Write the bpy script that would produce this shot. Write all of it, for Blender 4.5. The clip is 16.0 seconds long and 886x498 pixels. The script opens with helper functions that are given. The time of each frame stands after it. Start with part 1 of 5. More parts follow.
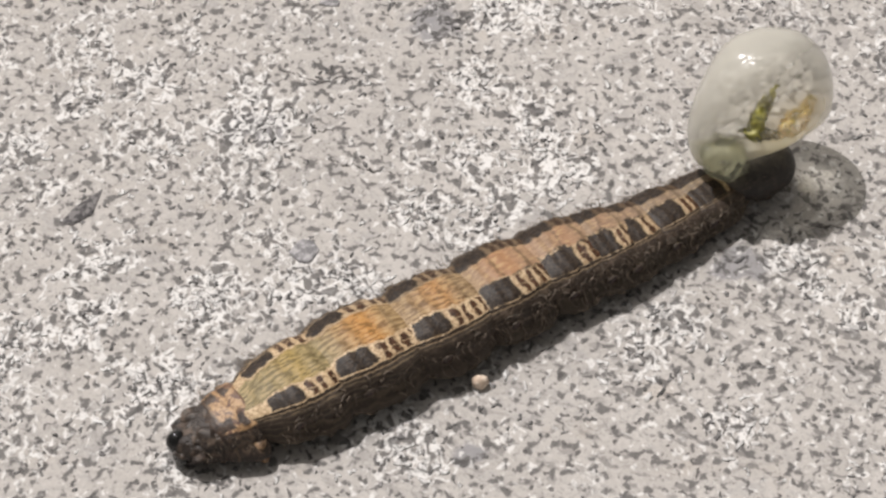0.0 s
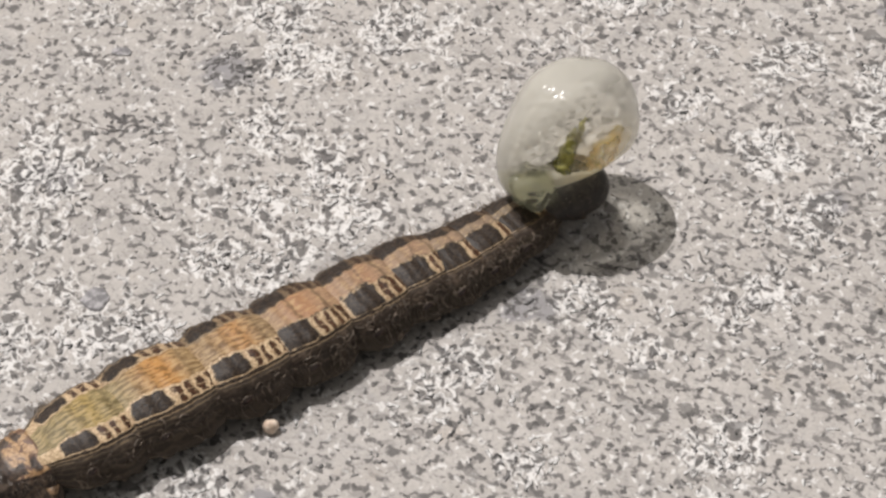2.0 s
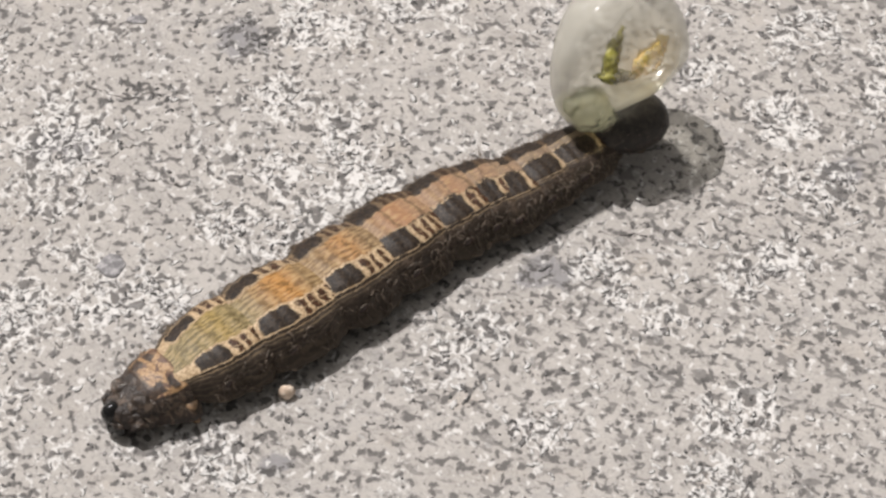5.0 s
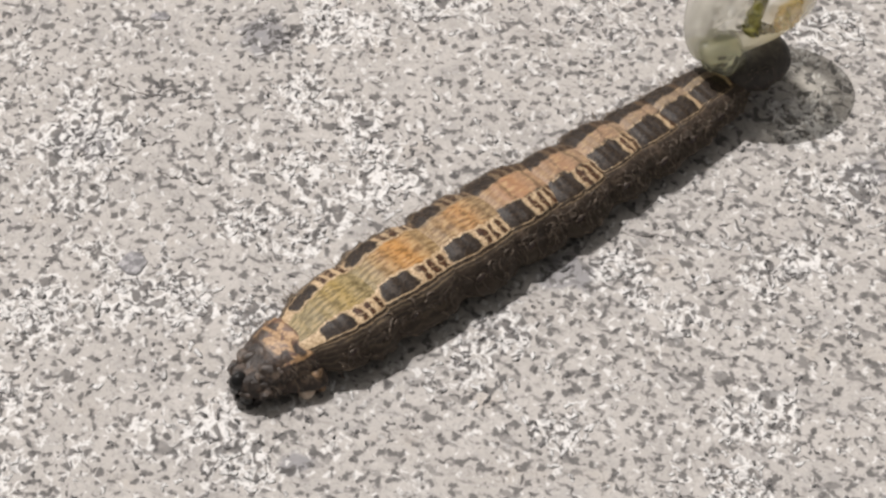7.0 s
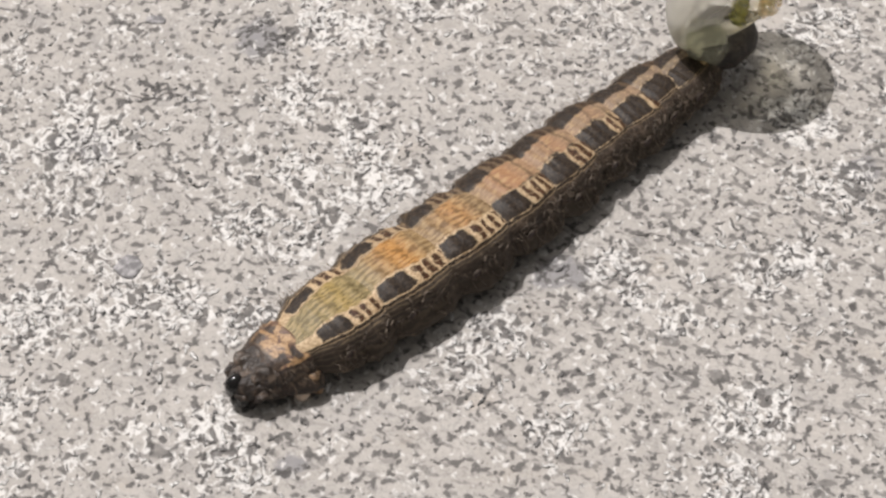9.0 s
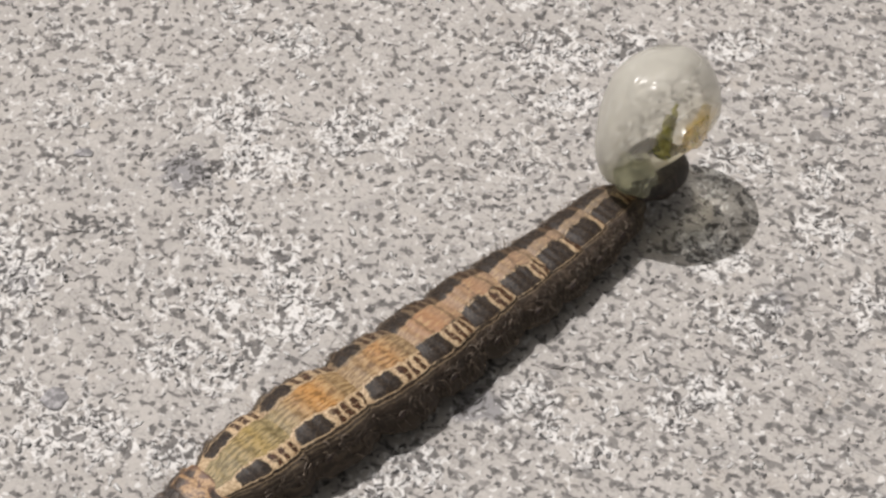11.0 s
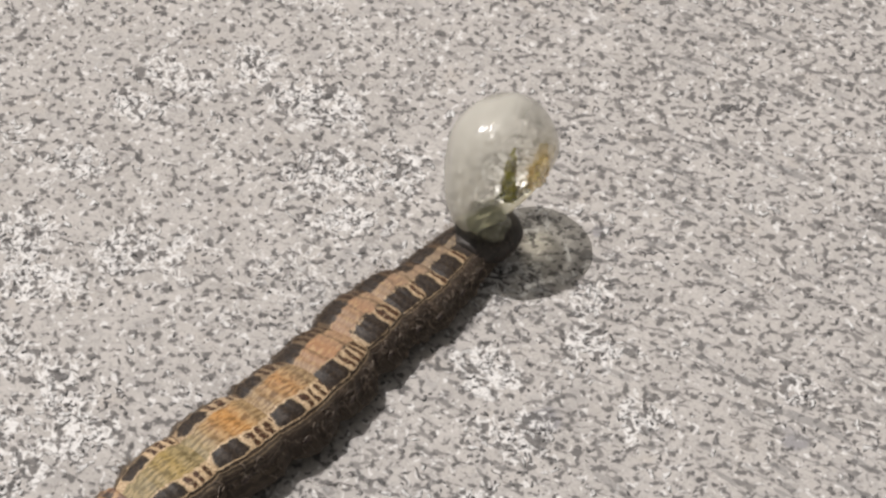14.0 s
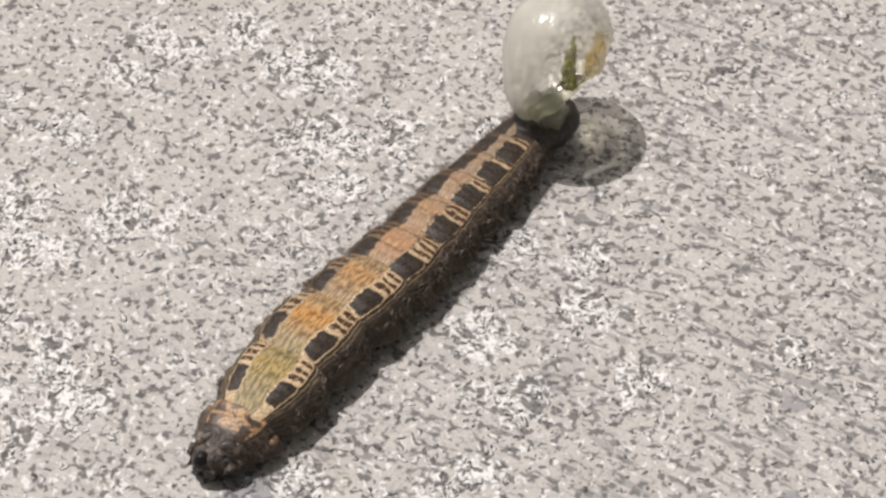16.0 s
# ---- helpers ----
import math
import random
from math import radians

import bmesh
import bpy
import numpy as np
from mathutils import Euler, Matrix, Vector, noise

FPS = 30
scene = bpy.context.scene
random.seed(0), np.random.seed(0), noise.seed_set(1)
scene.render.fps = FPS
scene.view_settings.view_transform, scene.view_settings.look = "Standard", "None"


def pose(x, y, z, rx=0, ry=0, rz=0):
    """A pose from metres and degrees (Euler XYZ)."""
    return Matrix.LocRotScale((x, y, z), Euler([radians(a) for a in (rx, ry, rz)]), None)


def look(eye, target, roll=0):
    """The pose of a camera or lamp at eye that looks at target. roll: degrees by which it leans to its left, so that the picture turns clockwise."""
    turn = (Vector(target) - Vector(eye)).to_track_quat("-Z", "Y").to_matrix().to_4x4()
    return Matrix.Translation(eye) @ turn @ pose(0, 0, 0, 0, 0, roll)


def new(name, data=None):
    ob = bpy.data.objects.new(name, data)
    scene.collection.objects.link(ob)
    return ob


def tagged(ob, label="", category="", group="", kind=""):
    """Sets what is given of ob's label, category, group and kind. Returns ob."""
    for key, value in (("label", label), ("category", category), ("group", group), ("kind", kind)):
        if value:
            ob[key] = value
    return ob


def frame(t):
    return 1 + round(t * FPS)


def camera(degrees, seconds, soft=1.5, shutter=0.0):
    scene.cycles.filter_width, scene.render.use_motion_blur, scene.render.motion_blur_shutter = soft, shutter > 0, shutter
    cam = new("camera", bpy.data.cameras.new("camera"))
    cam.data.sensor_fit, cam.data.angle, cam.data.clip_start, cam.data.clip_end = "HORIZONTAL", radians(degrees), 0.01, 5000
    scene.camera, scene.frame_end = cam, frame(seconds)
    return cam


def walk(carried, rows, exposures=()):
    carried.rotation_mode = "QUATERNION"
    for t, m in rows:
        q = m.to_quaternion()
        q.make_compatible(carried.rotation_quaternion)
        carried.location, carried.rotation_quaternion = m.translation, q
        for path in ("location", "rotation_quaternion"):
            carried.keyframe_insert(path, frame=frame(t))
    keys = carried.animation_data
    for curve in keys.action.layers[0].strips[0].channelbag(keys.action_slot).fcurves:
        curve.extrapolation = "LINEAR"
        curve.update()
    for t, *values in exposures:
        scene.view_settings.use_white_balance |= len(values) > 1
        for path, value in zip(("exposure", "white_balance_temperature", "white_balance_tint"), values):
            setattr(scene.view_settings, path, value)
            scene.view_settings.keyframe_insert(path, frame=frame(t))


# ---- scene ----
cam = camera(15.0, 16.0, soft=2.7)
PATH = [
    (0.0, pose(-0.000000, -0.141119, 0.127064, 43.4187, 0.8899, 0.9124)),
    (0.5, pose(0.001326, -0.141689, 0.127458, 43.9222, 0.0050, -0.0375)),
    (1.0, pose(0.001917, -0.141644, 0.127674, 44.2731, -0.4980, -0.4773)),
    (1.5, pose(0.002658, -0.142469, 0.126726, 44.3385, -0.4495, -1.1752)),
    (2.0, pose(0.002992, -0.142397, 0.126758, 44.5361, -0.4403, -1.4318)),
    (2.5, pose(0.003062, -0.142892, 0.127407, 44.6797, -0.7312, -1.7782)),
    (3.0, pose(0.002782, -0.142613, 0.128607, 45.0849, -1.0726, -1.3078)),
    (3.5, pose(0.001876, -0.142941, 0.128230, 44.7873, -1.0828, -1.0928)),
    (4.0, pose(0.002479, -0.142691, 0.127851, 44.3007, -0.7157, -1.0615)),
    (4.2, pose(0.002377, -0.143198, 0.126698, 44.2944, -0.6161, -1.1746)),
    (6.3, pose(0.002844, -0.143071, 0.126577, 43.9973, -0.2848, -1.3902)),
    (6.5, pose(0.002950, -0.142897, 0.127049, 44.0273, -0.3830, -1.1795)),
    (7.0, pose(0.002734, -0.142588, 0.127032, 43.9452, -0.3409, -0.7548)),
    (7.5, pose(0.003301, -0.142196, 0.127020, 43.6112, -0.1208, -0.6555)),
    (8.0, pose(0.003169, -0.142135, 0.126143, 43.5698, 0.1470, -0.6261)),
    (8.2, pose(0.003746, -0.142190, 0.126101, 43.6252, 0.2413, -0.6103)),
    (10.3, pose(0.004849, -0.142997, 0.130999, 44.5902, 0.2474, -1.2509)),
    (10.5, pose(0.005223, -0.142920, 0.131373, 44.7734, 0.1281, -1.2034)),
    (11.0, pose(0.005692, -0.143249, 0.132294, 45.2009, -0.4455, -1.3693)),
    (11.5, pose(0.006479, -0.143484, 0.132900, 45.7862, -0.8519, -1.8078)),
    (12.0, pose(0.006236, -0.144348, 0.132025, 45.7558, -0.7792, -2.4223)),
    (12.5, pose(0.006505, -0.145029, 0.131642, 45.7505, -1.0165, -3.2890)),
    (13.0, pose(0.007332, -0.145016, 0.131709, 45.9363, -1.1628, -3.4886)),
    (13.5, pose(0.007844, -0.145653, 0.133591, 46.5917, -1.8440, -3.7013)),
    (14.0, pose(0.007977, -0.145146, 0.135243, 47.0280, -2.5058, -3.6869)),
    (14.5, pose(0.007715, -0.144630, 0.135418, 47.1181, -2.5951, -3.6041)),
    (15.0, pose(0.008053, -0.145128, 0.134637, 47.2013, -2.4023, -3.7928)),
    (15.5, pose(0.007978, -0.145296, 0.134298, 47.0047, -2.3286, -3.9415)),
    (16.0, pose(0.007984, -0.145030, 0.133908, 46.7088, -2.2184, -4.1119)),
]
walk(cam, PATH, [(0.0, -0.03), (2.0, -0.08), (3.0, -0.10), (4.0, -0.04), (6.3, -0.03), (7.5, -0.01), (8.2, 0.0), (10.5, -0.07), (11.0, -0.12), (12.0, -0.10),
                 (13.2, -0.14), (14.0, -0.12), (15.0, -0.03), (16.0, 0.06)])

# ---- light ----
MM = 0.001
SUN_FROM = Vector((-0.31, 0.35, 0.90)).normalized()

world = bpy.data.worlds.new("sky")
scene.world = world
world.use_nodes = True
sky = world.node_tree.nodes.new("ShaderNodeTexSky")
sky.sky_type = "NISHITA"
sky.sun_disc = False
sky.dust_density = 4.0
sky.sun_elevation = math.asin(SUN_FROM.z)
sky.sun_rotation = math.atan2(SUN_FROM.x, SUN_FROM.y)
background = world.node_tree.nodes["Background"]
haze = world.node_tree.nodes.new("ShaderNodeHueSaturation")
haze.inputs["Saturation"].default_value = 0.0
world.node_tree.links.new(sky.outputs[0], haze.inputs["Color"])
warm = world.node_tree.nodes.new("ShaderNodeMix")
warm.data_type, warm.blend_type = "RGBA", "MULTIPLY"
warm.inputs[0].default_value = 1.0
warm.inputs[7].default_value = (1.0, 0.955, 0.91, 1)
world.node_tree.links.new(haze.outputs[0], warm.inputs[6])
world.node_tree.links.new(warm.outputs[2], background.inputs[0])
background.inputs[1].default_value = 0.062

sun = new("sun", bpy.data.lights.new("sun", "SUN"))
sun.data.energy = 3.76
sun.data.angle = radians(0.6)
sun.data.color = (1.0, 0.955, 0.935)
sun.matrix_world = look(SUN_FROM, (0, 0, 0))


# ---- materials ----
class Paint:
    """A node material with a few short forms for its arithmetic."""

    def __init__(self, name, roughness=0.6):
        self.mat = bpy.data.materials.new(name)
        self.mat.use_nodes = True
        self.tree = self.mat.node_tree
        self.shader = self.tree.nodes["Principled BSDF"]
        self.output = self.tree.nodes["Material Output"]
        self.shader.inputs["Roughness"].default_value = roughness

    def put(self, socket, value):
        if isinstance(value, bpy.types.NodeSocket):
            self.tree.links.new(value, socket)
        elif isinstance(value, tuple) and len(value) == 3 and socket.type == "RGBA":
            socket.default_value = (*value, 1)
        else:
            socket.default_value = value

    def m(self, op, *args):
        node = self.tree.nodes.new("ShaderNodeMath")
        node.operation = op
        for socket, value in zip(node.inputs, args):
            self.put(socket, value)
        return node.outputs[0]

    def step(self, x, low, high):
        node = self.tree.nodes.new("ShaderNodeMapRange")
        node.interpolation_type = "SMOOTHSTEP"
        for key, value in (("Value", x), ("From Min", low), ("From Max", high)):
            self.put(node.inputs[key], value)
        return node.outputs[0]

    def between(self, x, low, high, edge):
        return self.m("MULTIPLY", self.step(x, low - edge, low + edge), self.step(x, high + edge, high - edge))

    def mix(self, factor, a, b):
        node = self.tree.nodes.new("ShaderNodeMix")
        node.data_type = "RGBA"
        for socket, value in zip((node.inputs[0], node.inputs[6], node.inputs[7]), (factor, a, b)):
            self.put(socket, value)
        return node.outputs[2]

    def coords(self, kind, scale=1.0):
        node = self.tree.nodes.new("ShaderNodeTexCoord")
        if scale == 1.0:
            return node.outputs[kind]
        mapping = self.tree.nodes.new("ShaderNodeMapping")
        mapping.inputs["Scale"].default_value = scale if isinstance(scale, tuple) else (scale,) * 3
        self.tree.links.new(node.outputs[kind], mapping.inputs[0])
        return mapping.outputs[0]

    def moved(self, vector, offset=(0, 0, 0), scale=(1, 1, 1), turn=0):
        mapping = self.tree.nodes.new("ShaderNodeMapping")
        mapping.inputs["Location"].default_value = offset
        mapping.inputs["Scale"].default_value = scale
        mapping.inputs["Rotation"].default_value = (0, 0, radians(turn))
        self.tree.links.new(vector, mapping.inputs[0])
        return mapping.outputs[0]

    def drawn(self, vector, along, across, turn, offset=(0, 0, 0)):
        """Stretches a pattern along a direction in the plane."""
        mapping = self.tree.nodes.new("ShaderNodeMapping")
        mapping.vector_type = "TEXTURE"
        mapping.inputs["Location"].default_value = offset
        mapping.inputs["Scale"].default_value = (along, across, 1)
        mapping.inputs["Rotation"].default_value = (0, 0, radians(turn))
        self.tree.links.new(vector, mapping.inputs[0])
        return mapping.outputs[0]

    def noise(self, vector, scale, detail=2.0, distortion=0.0, roughness=0.5):
        node = self.tree.nodes.new("ShaderNodeTexNoise")
        self.tree.links.new(vector, node.inputs["Vector"])
        for key, value in (("Scale", scale), ("Detail", detail), ("Distortion", distortion), ("Roughness", roughness)):
            node.inputs[key].default_value = value
        return node.outputs[0]

    def split(self, vector):
        node = self.tree.nodes.new("ShaderNodeSeparateXYZ")
        self.tree.links.new(vector, node.inputs[0])
        return node.outputs

    def bump(self, height, strength=0.5, distance=0.0001):
        node = self.tree.nodes.new("ShaderNodeBump")
        node.inputs["Strength"].default_value = strength
        node.inputs["Distance"].default_value = distance
        self.tree.links.new(height, node.inputs["Height"])
        self.tree.links.new(node.outputs[0], self.shader.inputs["Normal"])

    def colour(self, value):
        self.put(self.shader.inputs["Base Color"], value)
        return self


def concrete_material():
    p = Paint("weathered_concrete", 0.85)

    def stored(name):
        node = p.tree.nodes.new("ShaderNodeAttribute")
        node.attribute_name = name
        return node.outputs["Fac"]

    v = p.coords("Object", 1000)
    x, y, _ = p.split(v)
    # everything is bent a little, so that no grain is round
    bend = p.tree.nodes.new("ShaderNodeVectorMath")
    bend.operation = "ADD"
    shake = p.tree.nodes.new("ShaderNodeTexNoise")
    shake.inputs["Scale"].default_value, shake.inputs["Detail"].default_value = 1.7, 1.0
    p.tree.links.new(v, shake.inputs["Vector"])
    shrunk = p.moved(shake.outputs["Color"], (-0.17, -0.22, 0), (0.34, 0.44, 0))
    p.tree.links.new(v, bend.inputs[0]), p.tree.links.new(shrunk, bend.inputs[1])
    w = bend.outputs[0]
    crusty = p.step(p.m("ADD", x, p.m("MULTIPLY", y, -0.5)), 34.0, 4.0)
    patch = p.step(p.noise(v, 0.20, 4, 0.8, 0.6), 0.52, 0.62)
    ragged = p.m("MULTIPLY", p.m("SUBTRACT", p.noise(p.moved(v, (8, 2, 0)), 0.45, 4, 0.6, 0.6), 0.5), 2.6)
    crust = p.step(p.m("ADD", stored("crust"), ragged), 0.34, 0.70)
    smut = p.step(p.m("ADD", stored("smut"), ragged), 0.35, 0.80)
    stain = p.step(p.m("ADD", stored("stain"), p.m("MULTIPLY", ragged, 0.7)), 0.22, 0.55)
    tone = p.noise(p.moved(v, (5, 3, 0)), 0.30, 4)
    grain = p.noise(p.moved(w, (9, 1, 0)), 4.2, 2)
    base = p.mix(p.step(tone, 0.3, 0.7), (0.398, 0.372, 0.347), (0.458, 0.430, 0.403))
    base = p.mix(p.m("MULTIPLY", p.step(grain, 0.45, 0.70), 0.35), base, (0.56, 0.535, 0.51))
    rust = p.step(p.noise(p.moved(v, (17, 40, 0)), 0.35, 4), 0.58, 0.78)
    base = p.mix(p.m("MULTIPLY", rust, 0.30), base, (0.44, 0.37, 0.295))
    # grey worn aggregate, in broad thin veils
    grey = p.m("MULTIPLY", p.step(p.noise(p.moved(v, (60, 2, 0), (0.9, 0.8, 1)), 0.42, 5, 0.5, 0.65), 0.50, 0.66), p.step(p.noise(p.moved(w, (6, 21, 0)), 1.6, 2), 0.36, 0.56))
    base = p.mix(p.m("MULTIPLY", grey, 0.45), base, (0.29, 0.28, 0.275))
    base = p.mix(p.m("MULTIPLY", stain, 0.62), base, (0.185, 0.185, 0.205))
    # pale curling flakes of lime: a few everywhere, thick in the crusts, with open black pores between
    curl = p.noise(p.moved(w, (3, 8, 0), (1, 0.74, 1)), 1.38, 2, 0.5, 0.55)
    ridge = p.m("ABSOLUTE", p.m("SUBTRACT", curl, 0.5))
    dense = p.m("MAXIMUM", crust, p.m("MULTIPLY", patch, p.m("ADD", 0.25, p.m("MULTIPLY", crusty, 0.40))))
    flake = p.noise(p.moved(w, (31, 8, 0), (1, 0.72, 1)), 2.2, 1, 0.3, 0.6)
    loose = p.step(p.m("SUBTRACT", flake, p.m("SUBTRACT", 0.63, p.m("MULTIPLY", dense, 0.06))), -0.014, 0.032)
    line = p.m("MULTIPLY", p.step(p.m("SUBTRACT", ridge, p.m("MULTIPLY", dense, 0.050)), 0.004, -0.006), p.step(dense, 0.15, 0.6))
    white = p.m("MAXIMUM", p.m("MULTIPLY", loose, 0.8), line)
    base = p.mix(p.m("MULTIPLY", white, 0.88), base, (0.72, 0.705, 0.685))
    # small sharp specks everywhere, black pits in the crusts and smuts
    speck = p.noise(p.moved(w, (77, 5, 0), (0.86, 0.78, 1)), 2.2, 2, 0.15, 0.5)
    veil = p.m("SUBTRACT", 1.0, p.m("MULTIPLY", line, 0.6))
    base = p.mix(p.m("MULTIPLY", p.step(speck, 0.50, 0.60), p.m("MULTIPLY", veil, 0.36)), base, (0.235, 0.225, 0.217))
    base = p.mix(p.m("MULTIPLY", p.step(speck, 0.570, 0.630), p.m("MULTIPLY", veil, 0.86)), base, (0.105, 0.098, 0.094))
    tiny = p.noise(p.moved(w, (7, 55, 0), (1, 0.75, 1)), 5.2, 1, 0.1, 0.5)
    base = p.mix(p.m("MULTIPLY", p.step(tiny, 0.58, 0.66), 0.36), base, (0.20, 0.19, 0.18))
    pit = p.noise(p.moved(w, (13, 28, 0), (1, 0.80, 1)), 2.0, 1, 0.3, 0.5)
    share = p.m("MAXIMUM", p.m("MULTIPLY", dense, 0.45), p.m("MAXIMUM", smut, p.m("MULTIPLY", stain, 0.7)))
    dark = p.step(p.m("SUBTRACT", pit, p.m("SUBTRACT", 0.668, p.m("MULTIPLY", share, 0.125))), -0.012, 0.03)
    pores = p.m("MULTIPLY", p.m("MULTIPLY", p.step(curl, 0.572, 0.605), p.step(dense, 0.2, 0.7)), 0.85)
    dark = p.m("MULTIPLY", p.m("MAXIMUM", dark, pores), p.m("SUBTRACT", 1.0, p.m("MULTIPLY", line, 0.7)))
    base = p.mix(p.m("MULTIPLY", dark, 0.86), base, (0.075, 0.070, 0.068))
    # brushed scratches on the worn side
    worn = p.step(p.m("ADD", p.m("SUBTRACT", x, p.m("MULTIPLY", y, 0.2)), p.m("MULTIPLY", p.m("SUBTRACT", tone, 0.5), 22.0)), 28.0, 38.0)
    brushed = p.noise(p.drawn(v, 4.6, 0.70, -38), 1.0, 4, 0.7, 0.6)
    bare = p.step(p.noise(p.moved(v, (44, 9, 0)), 0.12, 2), 0.34, 0.52)
    scratch = p.m("MULTIPLY", p.m("MULTIPLY", p.step(brushed, 0.555, 0.63), bare), worn)
    base = p.mix(p.m("MULTIPLY", scratch, 0.62), base, (0.19, 0.185, 0.18))
    dash = p.noise(p.drawn(w, 1.5, 0.8, -24), 1.25, 2, 0.3, 0.55)
    base = p.mix(p.m("MULTIPLY", p.step(dash, 0.565, 0.635), p.m("SUBTRACT", 0.72, p.m("MULTIPLY", crusty, 0.60))), base, (0.125, 0.118, 0.113))
    p.colour(base)
    height = p.m("ADD", p.m("MULTIPLY", white, 0.8), p.m("MULTIPLY", grain, 0.35))
    height = p.m("SUBTRACT", height, p.m("ADD", p.m("MULTIPLY", dark, 1.1), p.m("MULTIPLY", scratch, 0.6)))
    p.bump(height, 0.5, 0.00008)
    return p.mat


def skin_material(name, before, bright, plain, dark_share, rows_of_bars, narrow, inner, roll, block_end, far_dark):
    """Body skin: u runs along the segment, v is the angle from the back's middle line."""
    p = Paint(name, 0.48)
    bright = tuple(0.90 * c for c in bright)
    uv = p.coords("UV")
    wobble = p.noise(p.coords("Object", 1000), 1.6, 2)
    fine = p.noise(p.coords("Object", 1000), 7.0, 2)
    u0, v0, _ = p.split(uv)
    ragged = p.noise(p.coords("Object", 1000), 4.2, 2, 0.4)
    u = p.m("ADD", u0, p.m("ADD", p.m("MULTIPLY", p.m("SUBTRACT", wobble, 0.5), 0.16), p.m("MULTIPLY", p.m("SUBTRACT", ragged, 0.5), 0.07)))
    side = p.m("ADD", p.m("MULTIPLY", p.m("ABSOLUTE", p.m("ADD", v0, roll)), narrow), p.m("ADD", p.m("MULTIPLY", p.m("SUBTRACT", wobble, 0.5), 0.17), p.m("MULTIPLY", p.m("SUBTRACT", ragged, 0.5), 0.10)))
    lines = p.noise(p.moved(uv, (roll * 90, dark_share * 7, 0), (4.2, 13, 1)), 1.8, 3, 0.25)
    # the back: a light saddle behind the blocks, greyer beside them
    saddle = p.m("MULTIPLY", p.step(u, block_end - 0.34, block_end + 0.16), p.step(u, 0.92, 0.56))
    # the colours run on from the ring before
    meet = p.step(u0, -0.10, 0.36)

    def beside(light, grey, share):
        keep = 0.62 if share < 0.42 else 0.30
        return tuple(keep * a + (0.90 - keep) * c + d for a, c, d in zip(grey, light, (0.045, 0.045, 0.035)))

    back = p.mix(saddle, p.mix(meet, beside(*before[:3]), beside(bright, plain, dark_share)), bright)
    dusk = p.mix(meet, tuple(0.26 * c for c in before[0]), tuple(0.26 * c for c in bright))
    back = p.mix(p.m("MULTIPLY", p.step(lines, 0.49, 0.60), 0.72 if dark_share < 0.42 else 0.30), back, dusk)
    back = p.mix(p.m("MULTIPLY", p.step(lines, 0.46, 0.34), 0.55), back, (0.50, 0.36, 0.18))
    crease = p.m("MAXIMUM", p.between(u, block_end - 0.075, block_end - 0.05, 0.02), p.between(u, 0.86, 0.90, 0.03))
    back = p.mix(p.m("MULTIPLY", crease, 0.30 if dark_share < 0.42 else 0.72), back, (0.08, 0.05, 0.03))
    cream = p.mix(p.step(fine, 0.35, 0.65), tuple(c * (1.12 - 0.90 * dark_share) for c in (0.42, 0.285, 0.16)), tuple(c * (1.12 - 0.90 * dark_share) for c in (0.74, 0.565, 0.36)))
    # the pattern is symmetrical; cream and rust are darkened in colour on the far side
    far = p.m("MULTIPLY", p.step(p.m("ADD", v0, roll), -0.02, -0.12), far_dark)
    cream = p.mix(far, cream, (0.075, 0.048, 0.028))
    umber = p.mix(p.step(fine, 0.35, 0.7), (0.014, 0.010, 0.008), (0.052, 0.035, 0.023))
    rust = p.mix(p.step(fine, 0.3, 0.7), (0.030, 0.014, 0.008), (0.085, 0.036, 0.016))
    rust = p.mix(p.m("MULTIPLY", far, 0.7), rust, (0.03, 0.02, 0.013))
    # block and bars between the two pale side lines
    block = p.between(u, 0.02, block_end, 0.018)
    phase = p.m("FRACT", p.m("MULTIPLY", p.m("SUBTRACT", u, block_end + 0.05), rows_of_bars / (0.90 - block_end)))
    bars = p.m("MULTIPLY", p.between(phase, 0.22, 0.82, 0.09), p.step(u, block_end + 0.03, block_end + 0.05))
    halves = p.m("SUBTRACT", 1.0, p.m("MULTIPLY", p.between(side, (inner + 0.05 + 1.175 - inner + narrow * (roll - 0.05)) / 2, (inner + 0.10 + 1.175 - inner + narrow * (roll - 0.05)) / 2, 0.02), 0.75))
    zone = p.mix(p.m("MULTIPLY", bars, halves), cream, rust)
    zone = p.mix(block, zone, umber)
    # the flank
    low, high = ((0.040, 0.031, 0.026), (0.080, 0.063, 0.050)) if dark_share < 0.4 else ((0.022, 0.017, 0.014), (0.055, 0.042, 0.035))
    flank = p.mix(p.step(p.noise(p.coords("Object", 1000), 1.5, 4, 1.2, 0.6), 0.40, 0.62), low, high)
    flank = p.mix(p.m("MULTIPLY", p.step(side, 1.10, 1.40), 0.7), flank, (0.062, 0.046, 0.036))
    waves = p.m("ADD", side, p.m("MULTIPLY", p.m("SUBTRACT", p.noise(p.coords("Object", 1000), 1.1, 2), 0.5), 0.16 if dark_share < 0.4 else 0.5))
    streak = p.between(p.m("FRACT", p.m("MULTIPLY", waves, 4.5)), 0.40, 0.62, 0.14)
    flank = p.mix(p.m("MULTIPLY", streak, 0.75 if dark_share < 0.3 else 0.25), flank, (0.15, 0.118, 0.082))
    net = p.m("ABSOLUTE", p.m("SUBTRACT", p.noise(p.moved(p.coords("Object", 1000), (0, 0, 0), (0.7, 1, 1)), 0.75, 2, 1.2), 0.5))
    flank = p.mix(p.m("MULTIPLY", p.step(net, 0.030, 0.012), 0.25 if dark_share < 0.4 else 0.55), flank, (0.17, 0.125, 0.092))
